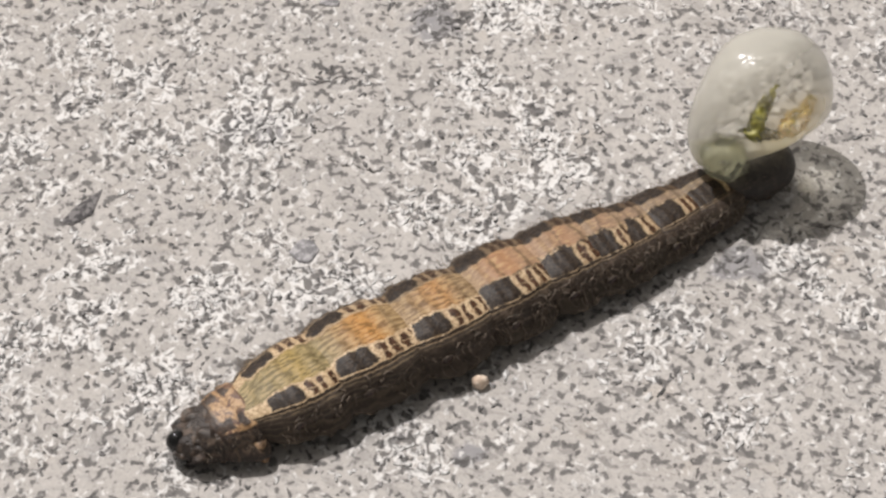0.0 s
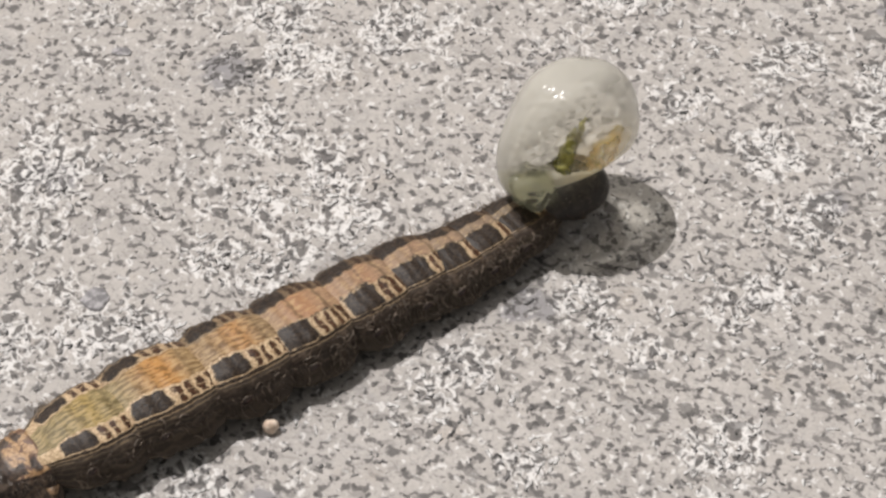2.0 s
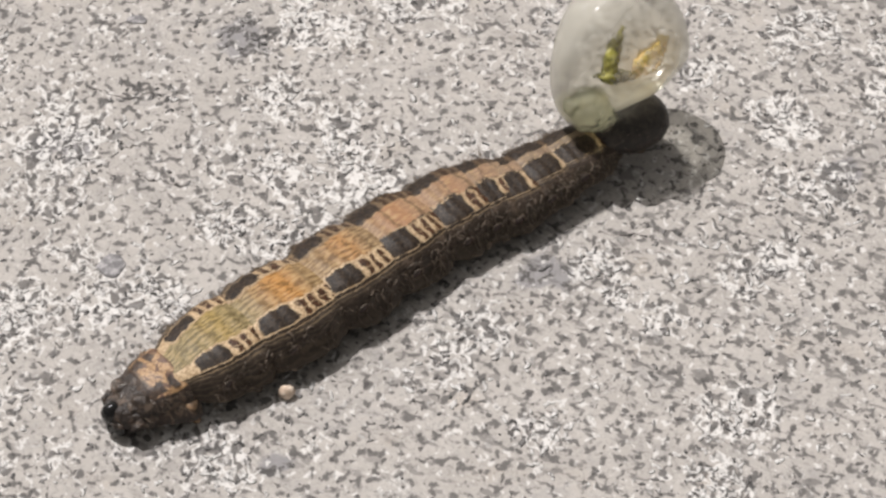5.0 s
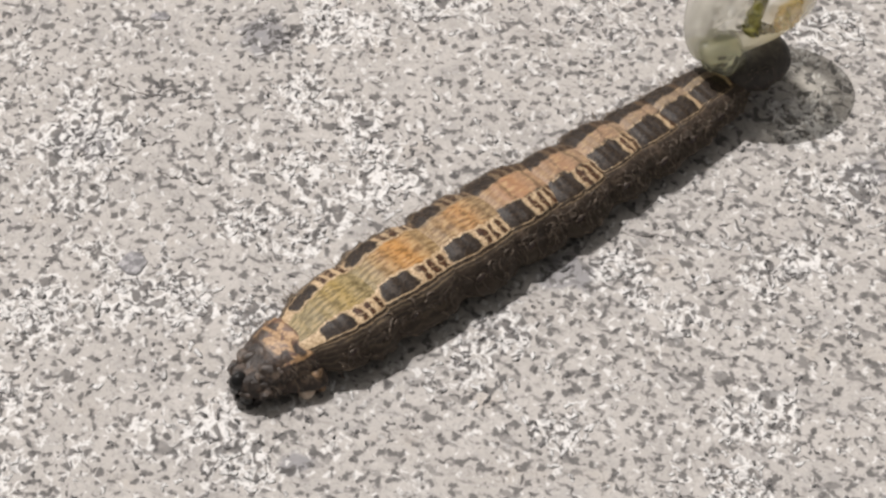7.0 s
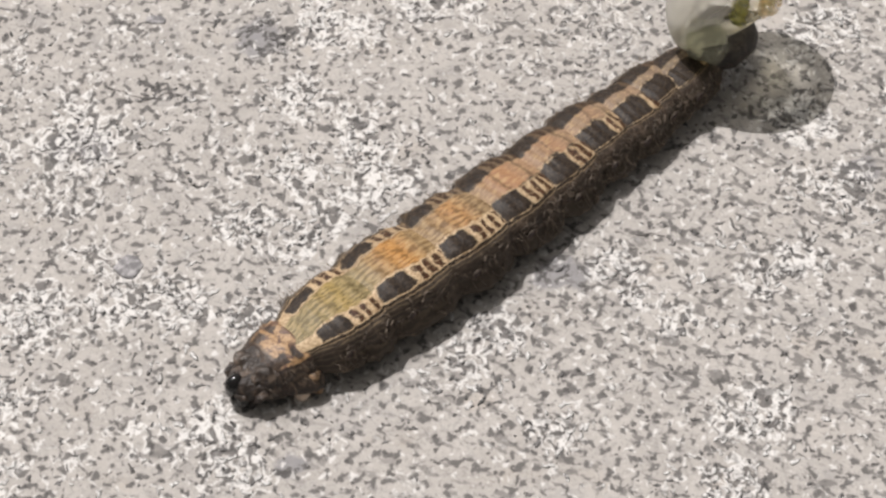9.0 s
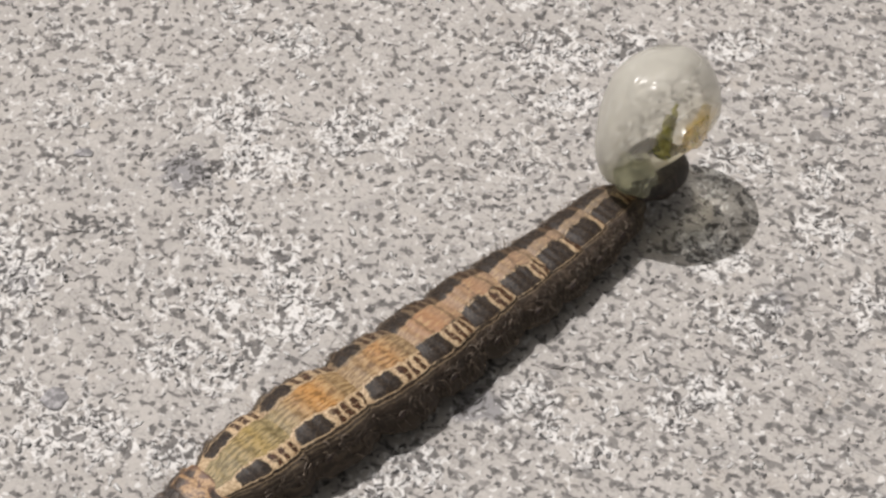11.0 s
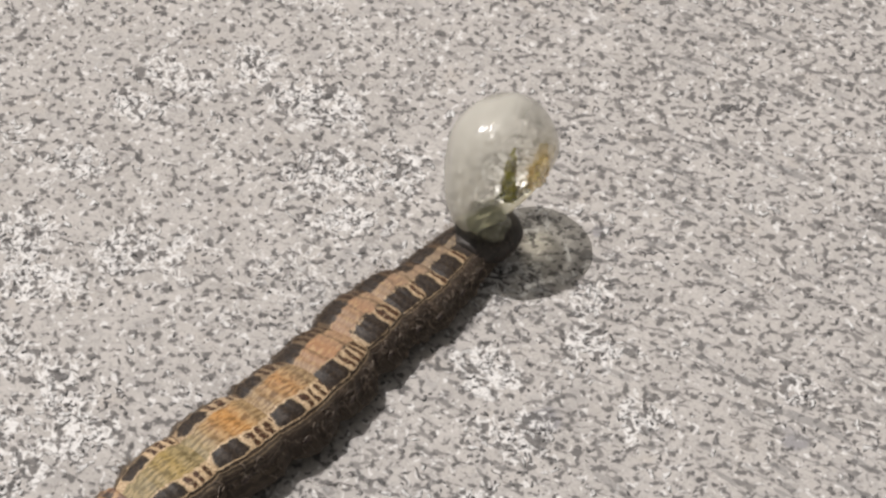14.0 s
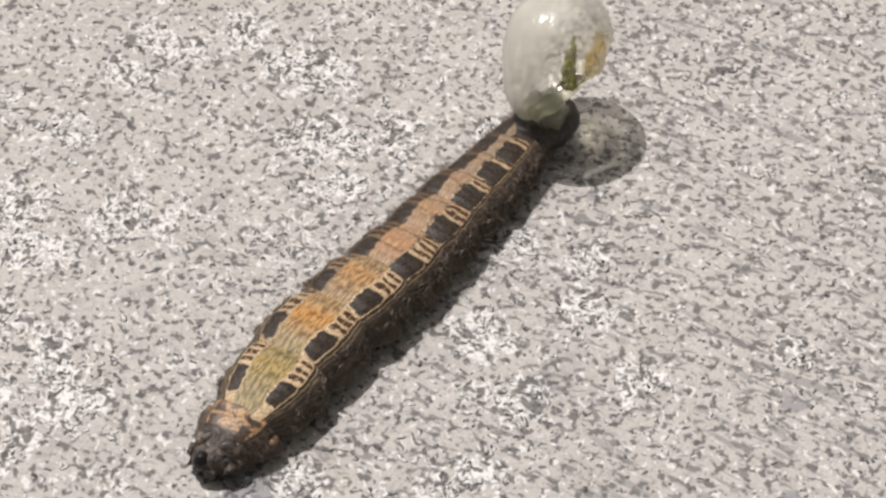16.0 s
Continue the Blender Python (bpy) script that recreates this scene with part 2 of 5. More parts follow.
    flank = p.mix(p.m("MULTIPLY", 0.7 * dark_share, p.step(fine, 0.4, 0.6)), flank, (0.03, 0.02, 0.014))
    worn = p.m("MULTIPLY", p.step(p.m("ADD", ragged, p.m("MULTIPLY", p.m("SUBTRACT", wobble, 0.5), 0.8)), 0.44, 0.58), 0.0 if dark_share < 0.42 else 0.85)
    edge_line = p.mix(worn, cream, umber)
    outer = 1.175 - inner + narrow * (roll - 0.05)
    # the blocks cut into the back, so its edge is scalloped
    rim = p.m("ADD", side, p.m("SUBTRACT", p.m("MULTIPLY", p.between(u, 0.02, block_end, 0.09), 0.07), 0.03))
    fineness = 0.045 if dark_share < 0.42 else 0.030
    tint = p.mix(p.step(rim, inner - 0.012, inner + 0.012), back, edge_line)
    tint = p.mix(p.step(rim, inner + fineness, inner + fineness + 0.025), tint, zone)
    tint = p.mix(p.step(side, outer - 0.012, outer + 0.012), tint, edge_line)
    tint = p.mix(p.step(side, outer + 0.035, outer + 0.06), tint, umber)
    tint = p.mix(p.step(side, outer + 0.15, outer + 0.17), tint, p.mix(0.5, cream, (0.08, 0.058, 0.038)))
    tint = p.mix(p.step(side, outer + 0.195, outer + 0.22), tint, flank)
    thread = p.between(side, outer + 0.32, outer + 0.37, 0.015)
    tint = p.mix(p.m("MULTIPLY", p.m("MULTIPLY", thread, p.step(wobble, 0.40, 0.58)), max(0.0, 0.9 - 1.8 * dark_share)), tint, (0.42, 0.31, 0.18))
    tint = p.mix(p.step(side, 1.9, 2.4), tint, (0.07, 0.055, 0.04))
    p.colour(tint)
    p.shader.inputs["Specular IOR Level"].default_value = 0.22
    rings = p.m("MULTIPLY", p.m("SINE", p.m("MULTIPLY", u, 38.0)), 0.14)
    p.bump(p.m("ADD", p.m("ADD", fine, rings), p.m("MULTIPLY", lines, 0.6)), 0.5, 0.00006)
    return p.mat


def collar_material():
    p = Paint("collar_skin", 0.5)
    v3 = p.coords("Object", 1000)
    u0, v0, _ = p.split(p.coords("UV"))
    fine = p.noise(v3, 6.0, 3)
    wobble = p.noise(v3, 1.8, 2)
    side = p.m("ADD", p.m("ABSOLUTE", p.m("ADD", v0, 0.05)), p.m("MULTIPLY", p.m("SUBTRACT", wobble, 0.5), 0.30))
    u = p.m("ADD", u0, p.m("MULTIPLY", p.m("SUBTRACT", wobble, 0.5), 0.30))
    orange = p.mix(p.step(fine, 0.35, 0.65), (0.23, 0.13, 0.06), (0.44, 0.275, 0.135))
    umber = p.mix(p.step(fine, 0.35, 0.7), (0.016, 0.010, 0.008), (0.060, 0.036, 0.024))
    spots = p.step(p.noise(v3, 1.7, 2, 0.5), 0.50, 0.55)
    tint = p.mix(p.m("MULTIPLY", spots, 0.85), orange, (0.085, 0.038, 0.026))
    # two dark blotches on each side of the back, between pale lines
    blotch = p.m("MULTIPLY", p.between(side, 0.36, 0.78, 0.03), p.m("MAXIMUM", p.between(u, 0.02, 0.42, 0.03), p.between(u, 0.56, 0.84, 0.03)))
    tint = p.mix(p.m("MULTIPLY", blotch, 0.95), tint, umber)
    flank = p.mix(p.step(p.noise(v3, 2.4, 3, 1.0), 0.45, 0.62), (0.030, 0.021, 0.016), (0.11, 0.075, 0.050))
    tint = p.mix(p.step(side, 0.86, 0.94), tint, umber)
    tint = p.mix(p.step(side, 1.00, 1.06), tint, flank)
    # the front edge turns dark where it meets the head
    tint = p.mix(p.m("MULTIPLY", p.step(u, 0.14, -0.04), 0.95), tint, umber)
    p.colour(tint)
    p.bump(fine, 0.5, 0.00008)
    return p.mat


def mottled(name, dark, light, scale, roughness, low=0.4, high=0.65, relief=0.00008, strength=0.5):
    p = Paint(name, roughness)
    v = p.coords("Object", 1000)
    n = p.noise(v, scale, 4, 0.6)
    fine = p.noise(v, scale * 5, 2)
    tint = p.mix(p.step(n, low, high), dark, light)
    tint = p.mix(p.m("MULTIPLY", p.step(fine, 0.45, 0.7), 0.4), tint, tuple(c * 0.45 for c in light))
    p.colour(tint)
    p.bump(p.m("ADD", n, p.m("MULTIPLY", fine, 0.4)), strength, relief)
    return p.mat


def grain_material(name, dark, light):
    """Grains that differ in tone from one to the next."""
    p = Paint(name, 0.8)
    node = p.tree.nodes.new("ShaderNodeNewGeometry")
    n = p.noise(p.coords("Object", 1000), 4.0, 2)
    tint = p.mix(node.outputs["Random Per Island"], dark, light)
    p.colour(p.mix(p.m("MULTIPLY", p.step(n, 0.4, 0.7), 0.3), tint, tuple(0.6 * a + 0.4 * c for a, c in zip(dark, light))))
    p.bump(n, 0.4, 0.00004)
    return p.mat


def sac_material():
    """Milky, wet membrane full of fluid that is clearest near its foot."""
    p = Paint("milky_membrane", 0.03)
    nodes, links = p.tree.nodes, p.tree.links

    def blend(share, a, b):
        node = nodes.new("ShaderNodeMixShader")
        p.put(node.inputs[0], share)
        links.new(a.outputs[0], node.inputs[1]), links.new(b.outputs[0], node.inputs[2])
        return node

    v = p.coords("Object", 1000)
    cloud = p.noise(v, 0.30, 3, 0.5)
    along, deep, up = p.split(v)
    glass = p.shader
    glass.inputs["IOR"].default_value = 1.33
    glass.inputs["Base Color"].default_value = (0.90, 0.90, 0.70, 1)
    glass.inputs["Transmission Weight"].default_value = 1.0
    thin = nodes.new("ShaderNodeBsdfTransparent")
    thin.inputs[0].default_value = (0.97, 0.97, 0.94, 1)
    milk = nodes.new("ShaderNodeBsdfTranslucent")
    # pale on one side, stained amber on the other
    apart = nodes.new("ShaderNodeVectorMath")
    apart.operation = "DISTANCE"
    links.new(v, apart.inputs[0])
    apart.inputs[1].default_value = (0.1, 2.6, 4.4)
    stain = p.step(p.m("ADD", apart.outputs["Value"], p.m("MULTIPLY", p.m("SUBTRACT", cloud, 0.5), 2.5)), 3.6, 1.0)
    p.put(milk.inputs[0], p.mix(p.m("MULTIPLY", stain, 0.85), (0.95, 0.92, 0.82), (0.88, 0.66, 0.26)))
    chalk = nodes.new("ShaderNodeBsdfDiffuse")
    p.put(chalk.inputs[0], p.mix(p.m("MULTIPLY", stain, 0.85), (0.86, 0.832, 0.755), (0.84, 0.60, 0.22)))
    # milky on one side, clear on the other and at the foot
    side = p.step(p.m("ADD", p.m("SUBTRACT", p.m("MULTIPLY", along, 0.5), p.m("MULTIPLY", deep, 0.85)), p.m("MULTIPLY", p.m("SUBTRACT", cloud, 0.5), 1.6)), -0.6, 1.3)
    tilt = p.m("ADD", p.m("ADD", p.m("MULTIPLY", along, 0.45), p.m("MULTIPLY", deep, -0.58)), p.m("MULTIPLY", up, 0.66))
    foot = p.step(p.m("ADD", tilt, p.m("MULTIPLY", p.m("SUBTRACT", cloud, 0.5), 0.8)), 0.72, 1.12)
    p.put(chalk.inputs[0], p.mix(p.m("MULTIPLY", p.m("SUBTRACT", 1.0, foot), 0.9), chalk.inputs[0].links[0].from_socket, (0.80, 0.78, 0.62)))
    # gap added along the sun's line: stands in for the focused spot in the shadow
    axis = Vector((0.80, -0.43, 0.42)).normalized()
    start = Vector((-0.8, 0.25, 6.3))
    offset = nodes.new("ShaderNodeVectorMath")
    offset.operation = "SUBTRACT"
    links.new(v, offset.inputs[0])
    offset.inputs[1].default_value = start
    cross = nodes.new("ShaderNodeVectorMath")
    cross.operation = "CROSS_PRODUCT"
    links.new(offset.outputs[0], cross.inputs[0])
    cross.inputs[1].default_value = axis
    away = nodes.new("ShaderNodeVectorMath")
    away.operation = "LENGTH"
    links.new(cross.outputs[0], away.inputs[0])
    caustic_gap = p.step(p.m("ADD", away.outputs["Value"], p.m("MULTIPLY", p.m("SUBTRACT", cloud, 0.5), 1.2)), 1.35, 0.5)
    share = p.m("ADD", p.m("ADD", 0.22, p.m("MULTIPLY", stain, 0.20)), p.m("MULTIPLY", side, 0.27))
    share = p.m("MULTIPLY", p.m("MULTIPLY", share, p.m("SUBTRACT", 1.45, p.m("MULTIPLY", foot, 0.45))), p.m("SUBTRACT", 1.0, p.m("MULTIPLY", caustic_gap, 0.85)))
    clear = blend(foot, glass, thin)
    both = blend(share, clear, blend(0.35, chalk, milk))
    gloss = nodes.new("ShaderNodeBsdfGlossy")
    gloss.inputs["Roughness"].default_value = 0.24
    fresnel = nodes.new("ShaderNodeFresnel")
    fresnel.inputs[0].default_value = 1.40
    wet = blend(p.m("MINIMUM", fresnel.outputs[0], 0.55), both, gloss)
    bump = nodes.new("ShaderNodeBump")
    bump.inputs["Strength"].default_value = 0.7
    bump.inputs["Distance"].default_value = 0.0006
    links.new(p.noise(p.moved(v, (2, 0, 1), (1.0, 1.0, 0.45)), 0.7, 3, 0.6), bump.inputs["Height"])
    links.new(bump.outputs[0], gloss.inputs["Normal"])
    links.new(wet.outputs[0], p.output.inputs[0])
    return p.mat


def see_through(material, least, most):
    """Wispy, half clear threads."""
    tree = material.node_tree
    clear, both = tree.nodes.new("ShaderNodeBsdfTransparent"), tree.nodes.new("ShaderNodeMixShader")
    wisp, spread = tree.nodes.new("ShaderNodeTexNoise"), tree.nodes.new("ShaderNodeMapRange")
    place = tree.nodes.new("ShaderNodeTexCoord")
    tree.links.new(place.outputs["Object"], wisp.inputs["Vector"])
    wisp.inputs["Scale"].default_value = 1300
    spread.inputs["From Min"].default_value, spread.inputs["From Max"].default_value = 0.35, 0.60
    spread.inputs["To Min"].default_value, spread.inputs["To Max"].default_value = least, most
    tree.links.new(wisp.outputs[0], spread.inputs[0])
    tree.links.new(spread.outputs[0], both.inputs[0])
    tree.links.new(tree.nodes["Principled BSDF"].outputs[0], both.inputs[1])
    tree.links.new(clear.outputs[0], both.inputs[2])
    tree.links.new(both.outputs[0], tree.nodes["Material Output"].inputs[0])


def pocket_material():
    """Clear watery fluid behind a thin skin."""
    p = Paint("clear_fluid", 0.15)
    p.shader.inputs["Base Color"].default_value = (0.84, 0.84, 0.66, 1)
    p.shader.inputs["IOR"].default_value = 1.33
    p.shader.inputs["Transmission Weight"].default_value = 0.86
    p.bump(p.noise(p.coords("Object", 1000), 1.1, 2, 0.4), 1.0, 0.0006)
    return p.mat


CONCRETE = concrete_material()
CHITIN = mottled("dark_head_chitin", (0.024, 0.017, 0.014), (0.135, 0.094, 0.066), 1.5, 0.46, 0.45, 0.72, 0.0003, 0.8)
PLATE = mottled("dull_head_plate", (0.032, 0.023, 0.018), (0.12, 0.088, 0.066), 2.2, 0.38, 0.46, 0.68, 0.0002)
GLOSS = mottled("glossy_black_chitin", (0.004, 0.004, 0.004), (0.012, 0.010, 0.009), 1.5, 0.10, relief=0.00001)
TAIL_SKIN = mottled("dark_tail_skin", (0.020, 0.016, 0.013), (0.050, 0.040, 0.033), 2.2, 0.55)
LEG_SKIN = mottled("leg_skin", (0.03, 0.022, 0.015), (0.13, 0.09, 0.055), 3.0, 0.5)
TAN = mottled("tan_leg", (0.14, 0.085, 0.045), (0.40, 0.26, 0.15), 2.5, 0.5)
HAIR = mottled("pale_bristle", (0.085, 0.062, 0.044), (0.22, 0.165, 0.115), 3.0, 0.5)
FOLD = mottled("pale_skin_fold", (0.085, 0.066, 0.050), (0.235, 0.182, 0.138), 3.0, 0.6)
PORE = mottled("dark_red_pore", (0.025, 0.012, 0.010), (0.075, 0.035, 0.026), 3.0, 0.4)
SAC = sac_material()
GREEN = mottled("olive_gut_strand", (0.15, 0.15, 0.015), (0.42, 0.39, 0.08), 1.5, 0.4, 0.35, 0.6)
AMBER = mottled("amber_gut_strand", (0.42, 0.33, 0.05), (0.92, 0.66, 0.28), 1.2, 0.4, 0.35, 0.6)
MURK = mottled("murky_gut_strand", (0.14, 0.13, 0.06), (0.34, 0.31, 0.17), 1.8, 0.4, 0.4, 0.6)
see_through(GREEN, 0.0, 0.45)
see_through(AMBER, 0.25, 0.80)
see_through(MURK, 0.15, 0.75)
POCKET = pocket_material()
PEBBLE = mottled("pale_pebble", (0.62, 0.47, 0.35), (0.86, 0.74, 0.62), 1.2, 0.7)
DARK_STONE = mottled("blue_grey_stone", (0.16, 0.155, 0.16), (0.42, 0.405, 0.41), 2.0, 0.7)
SLATE = mottled("dark_slate", (0.045, 0.041, 0.042), (0.20, 0.188, 0.185), 3.2, 0.75, 0.42, 0.6, 0.0002)
CRACK = mottled("black_crack", (0.05, 0.047, 0.045), (0.20, 0.185, 0.175), 4.0, 0.8)
LIME_GRAIN = grain_material("white_lime", (0.50, 0.485, 0.47), (0.72, 0.71, 0.695))
GRIT_GRAIN = grain_material("dark_grit", (0.05, 0.048, 0.047), (0.27, 0.26, 0.255))


# ---- mesh helpers ----
def part(name, bm, material, parent=None, label=""):
    mesh = bpy.data.meshes.new(name)
    bm.to_mesh(mesh)
    bm.free()
    for face in mesh.polygons:
        face.use_smooth = True
    mesh.materials.append(material)
    ob = new(name, mesh)
    ob.parent = parent
    return tagged(ob, label)


def tube(stations, sides=44, flat=0.0, uv=None, closed=True, full=1.0):
    """A body along x from stations (x, half width, half height, middle z), head side first; full below 1 squares its section."""
    bm = bmesh.new()
    layer = bm.loops.layers.uv.new("body") if uv else None
    rings, angles = [], [2 * math.pi * i / sides - math.pi for i in range(sides + 1)]
    for x, w, h, z in stations:
        ring = []
        for a in angles[:-1]:
            up, out = math.copysign(abs(math.cos(a)) ** full, math.cos(a)), math.copysign(abs(math.sin(a)) ** full, math.sin(a))
            up = up if up > -0.55 or not flat else -0.55 + (up + 0.55) * flat
            ring.append(bm.verts.new((x * MM, out * w * MM, (z + up * h) * MM)))
        rings.append(ring)
    for i in range(len(rings) - 1):
        for j in range(sides):
            k = (j + 1) % sides
            face = bm.faces.new((rings[i][j], rings[i][k], rings[i + 1][k], rings[i + 1][j]))
            if uv:
                front, length = uv
                for loop, (s, a) in zip(face.loops, ((i, j), (i, j + 1), (i + 1, j + 1), (i + 1, j))):
                    loop[layer].uv = ((front - stations[s][0]) / length, angles[a])
    if closed:
        bm.faces.new(rings[0][::-1]), bm.faces.new(rings[-1])
    bmesh.ops.recalc_face_normals(bm, faces=bm.faces)
    return bm


def blob(size, rough=0.0, seed=0, detail=3, squash=1.0):
    """An uneven lump of that size, its middle at the origin."""
    bm = bmesh.new()
    bmesh.ops.create_icosphere(bm, subdivisions=detail, radius=0.5)
    for v in bm.verts:
        n = noise.noise(v.co * 2.6 + Vector((seed * 3.1, seed, 0)))
        v.co *= 1 + rough * n
        v.co = Vector((v.co.x * size[0], v.co.y * size[1], v.co.z * size[2] * squash)) * MM
    return bm


def strand(points, radii, sides=8):
    """A bent, tapered strand through the points, in millimetres."""
    bm = bmesh.new()
    rings = []
    points = [Vector(q) for q in points]
    for i, q in enumerate(points):
        way = (points[min(i + 1, len(points) - 1)] - points[max(i - 1, 0)]).normalized()
        a = way.orthogonal().normalized()
        b = way.cross(a)
        rings.append([bm.verts.new((q + (a * math.cos(s) + b * math.sin(s)) * radii[i]) * MM)
                      for s in (2 * math.pi * j / sides for j in range(sides))])
    for one, two in zip(rings, rings[1:]):
        for j in range(sides):
            k = (j + 1) % sides
            bm.faces.new((one[j], one[k], two[k], two[j]))
    bm.faces.new(rings[0][::-1]), bm.faces.new(rings[-1])
    bmesh.ops.recalc_face_normals(bm, faces=bm.faces)
    return bm


# ---- ground ----
# lime crusts and dark patches: middle and reach
CRUSTS = [(-14.2, -11.4, 2.5), (-20.2, -7.9, 1.8), (-23.6, -9.9, 1.4), (-5.2, -17.8, 1.8), (-21.2, -21.9, 1.4), (-11.5, -23.7, 1.9),
          (-5.0, -34.6, 1.9), (-17.9, -30.6, 2.2), (8.0, -26.2, 1.6), (10.4, -32.9, 1.4), (2.5, -15.5, 1.9), (-1.2, -2.4, 1.9),
          (-26.8, -13.8, 1.6), (26.4, -16.1, 1.9), (21.0, -32.0, 1.9), (14.1, -21.4, 1.6), (27.0, -3.6, 1.9), (-16.0, -24.0, 1.9)]
CRUSTS_BEYOND = [(-1.8, 0.9, 2.2), (4.8, -0.2, 1.9), (16.2, 6.6, 2.2), (-2.0, -18.5, 1.6), (16.0, 13.0, 2.5), (21.2, 6.5, 1.9),
                 (31.6, -8.9, 1.9), (33.5, -14.8, 1.6), (43.1, -12.4, 1.3), (25.0, -10.5, 1.9), (1.1, -11.9, 1.9)]
CRUSTS_MORE = [(-4.8, -24.9, 1.5), (-7.7, -23.7, 1.5), (-6.2, -32.4, 1.5), (-9.3, -22.8, 1.5), (-15.8, -25.8, 1.5), (-16.8, -35.5, 1.5), (6.6, -27.6, 1.5), (-2.5, -14.1, 1.5), (31.6, -4.4, 1.5), (5.1, 12.9, 1.5),
               (28.2, 6.4, 1.5), (2.0, 7.8, 1.5), (20.6, -7.0, 1.5)]
CRUSTS_EDGE = [(-25.2, -27.2, 1.9), (-21.6, -25.6, 1.9), (-18.7, -13.5, 1.3), (-23.4, -5.1, 1.3), (-2.1, -8.5, 1.6), (15.2, -23.6, 1.3), (23.4, -21.9, 1.6),
               (19.6, -36.7, 1.9), (17.7, -25.6, 1.3), (22.4, -22.1, 1.5), (18.5, 6.1, 1.6), (12.7, 16.9, 1.6), (17.5, 2.5, 1.6)]
LIME = CRUSTS + CRUSTS_BEYOND + CRUSTS_MORE + CRUSTS_EDGE
# blue-grey stains in the surface
STAINS = [(-15.0, -12.0, 0.9), (-13.6, -12.2, 0.8), (-4.8, -3.6, 1.2), (11.7, -22.0, 1.1), (-2.5, -34.6, 0.7), (28.0, -14.6, 0.8), (32.7, 1.0, 0.6), (42.0, -16.6, 0.8), (40.7, -23.6, 0.6)]
SMUTS = [(-4.0, -3.6, 1.9), (-9.8, -7.9, 1.6), (9.9, -33.0, 1.4), (27.5, -16.4, 1.6), (42.5, 11.8, 1.9), (-14.9, -12.2, 0.9)]


def crowding(x, y, spots):
    return max(math.exp(-((x - a) ** 2 + (y - c) ** 2) / (0.55 * r * r)) for a, c, r in spots)


def ground():
    """One sheet: fine relief where the camera passes, out to the horizon beyond."""
    near_x, near_y = np.arange(-0.052, 0.0781, 0.0005), np.arange(-0.062, 0.0561, 0.0005)
    far = np.array([0.02, 0.08, 0.4, 2.0, 12.0, 80.0, 400.0])
    xs = np.concatenate([near_x[0] - far[::-1], near_x, near_x[-1] + far])
    ys = np.concatenate([near_y[0] - far[::-1], near_y, near_y[-1] + far])
    verts = []
    for y in ys:
        for x in xs:
            inside = near_x[0] <= x <= near_x[-1] and near_y[0] <= y <= near_y[-1]
            q = Vector((x, y, 0)) / MM
            z = 0.05 * noise.noise(q * 0.25) + 0.035 * noise.noise(q * 0.9) - 0.06 if inside else -0.06
            verts.append((x, y, z * MM))
    w = len(xs)
    faces = [(r * w + c, r * w + c + 1, (r + 1) * w + c + 1, (r + 1) * w + c) for r in range(len(ys) - 1) for c in range(w - 1)]
    mesh = bpy.data.meshes.new("ground")
    mesh.from_pydata(verts, [], faces)
    for face in mesh.polygons:
        face.use_smooth = True
    mesh.materials.append(CONCRETE)
    for name, spots in (("crust", LIME), ("smut", SMUTS), ("stain", STAINS)):
        layer = mesh.attributes.new(name, "FLOAT", "POINT")
        flat = np.array(verts)[:, :2] / MM
        share = np.zeros(len(flat))
        for a, c, r in spots:
            share = np.maximum(share, np.exp(-((flat[:, 0] - a) ** 2 + (flat[:, 1] - c) ** 2) / (1.5 * r * r)))
        layer.data.foreach_set("value", share.astype(np.float32))
    return tagged(new("ground", mesh), "sunlit pale grey weathered concrete speckled with lime and grit", "concrete", kind="structure")


concrete = ground()

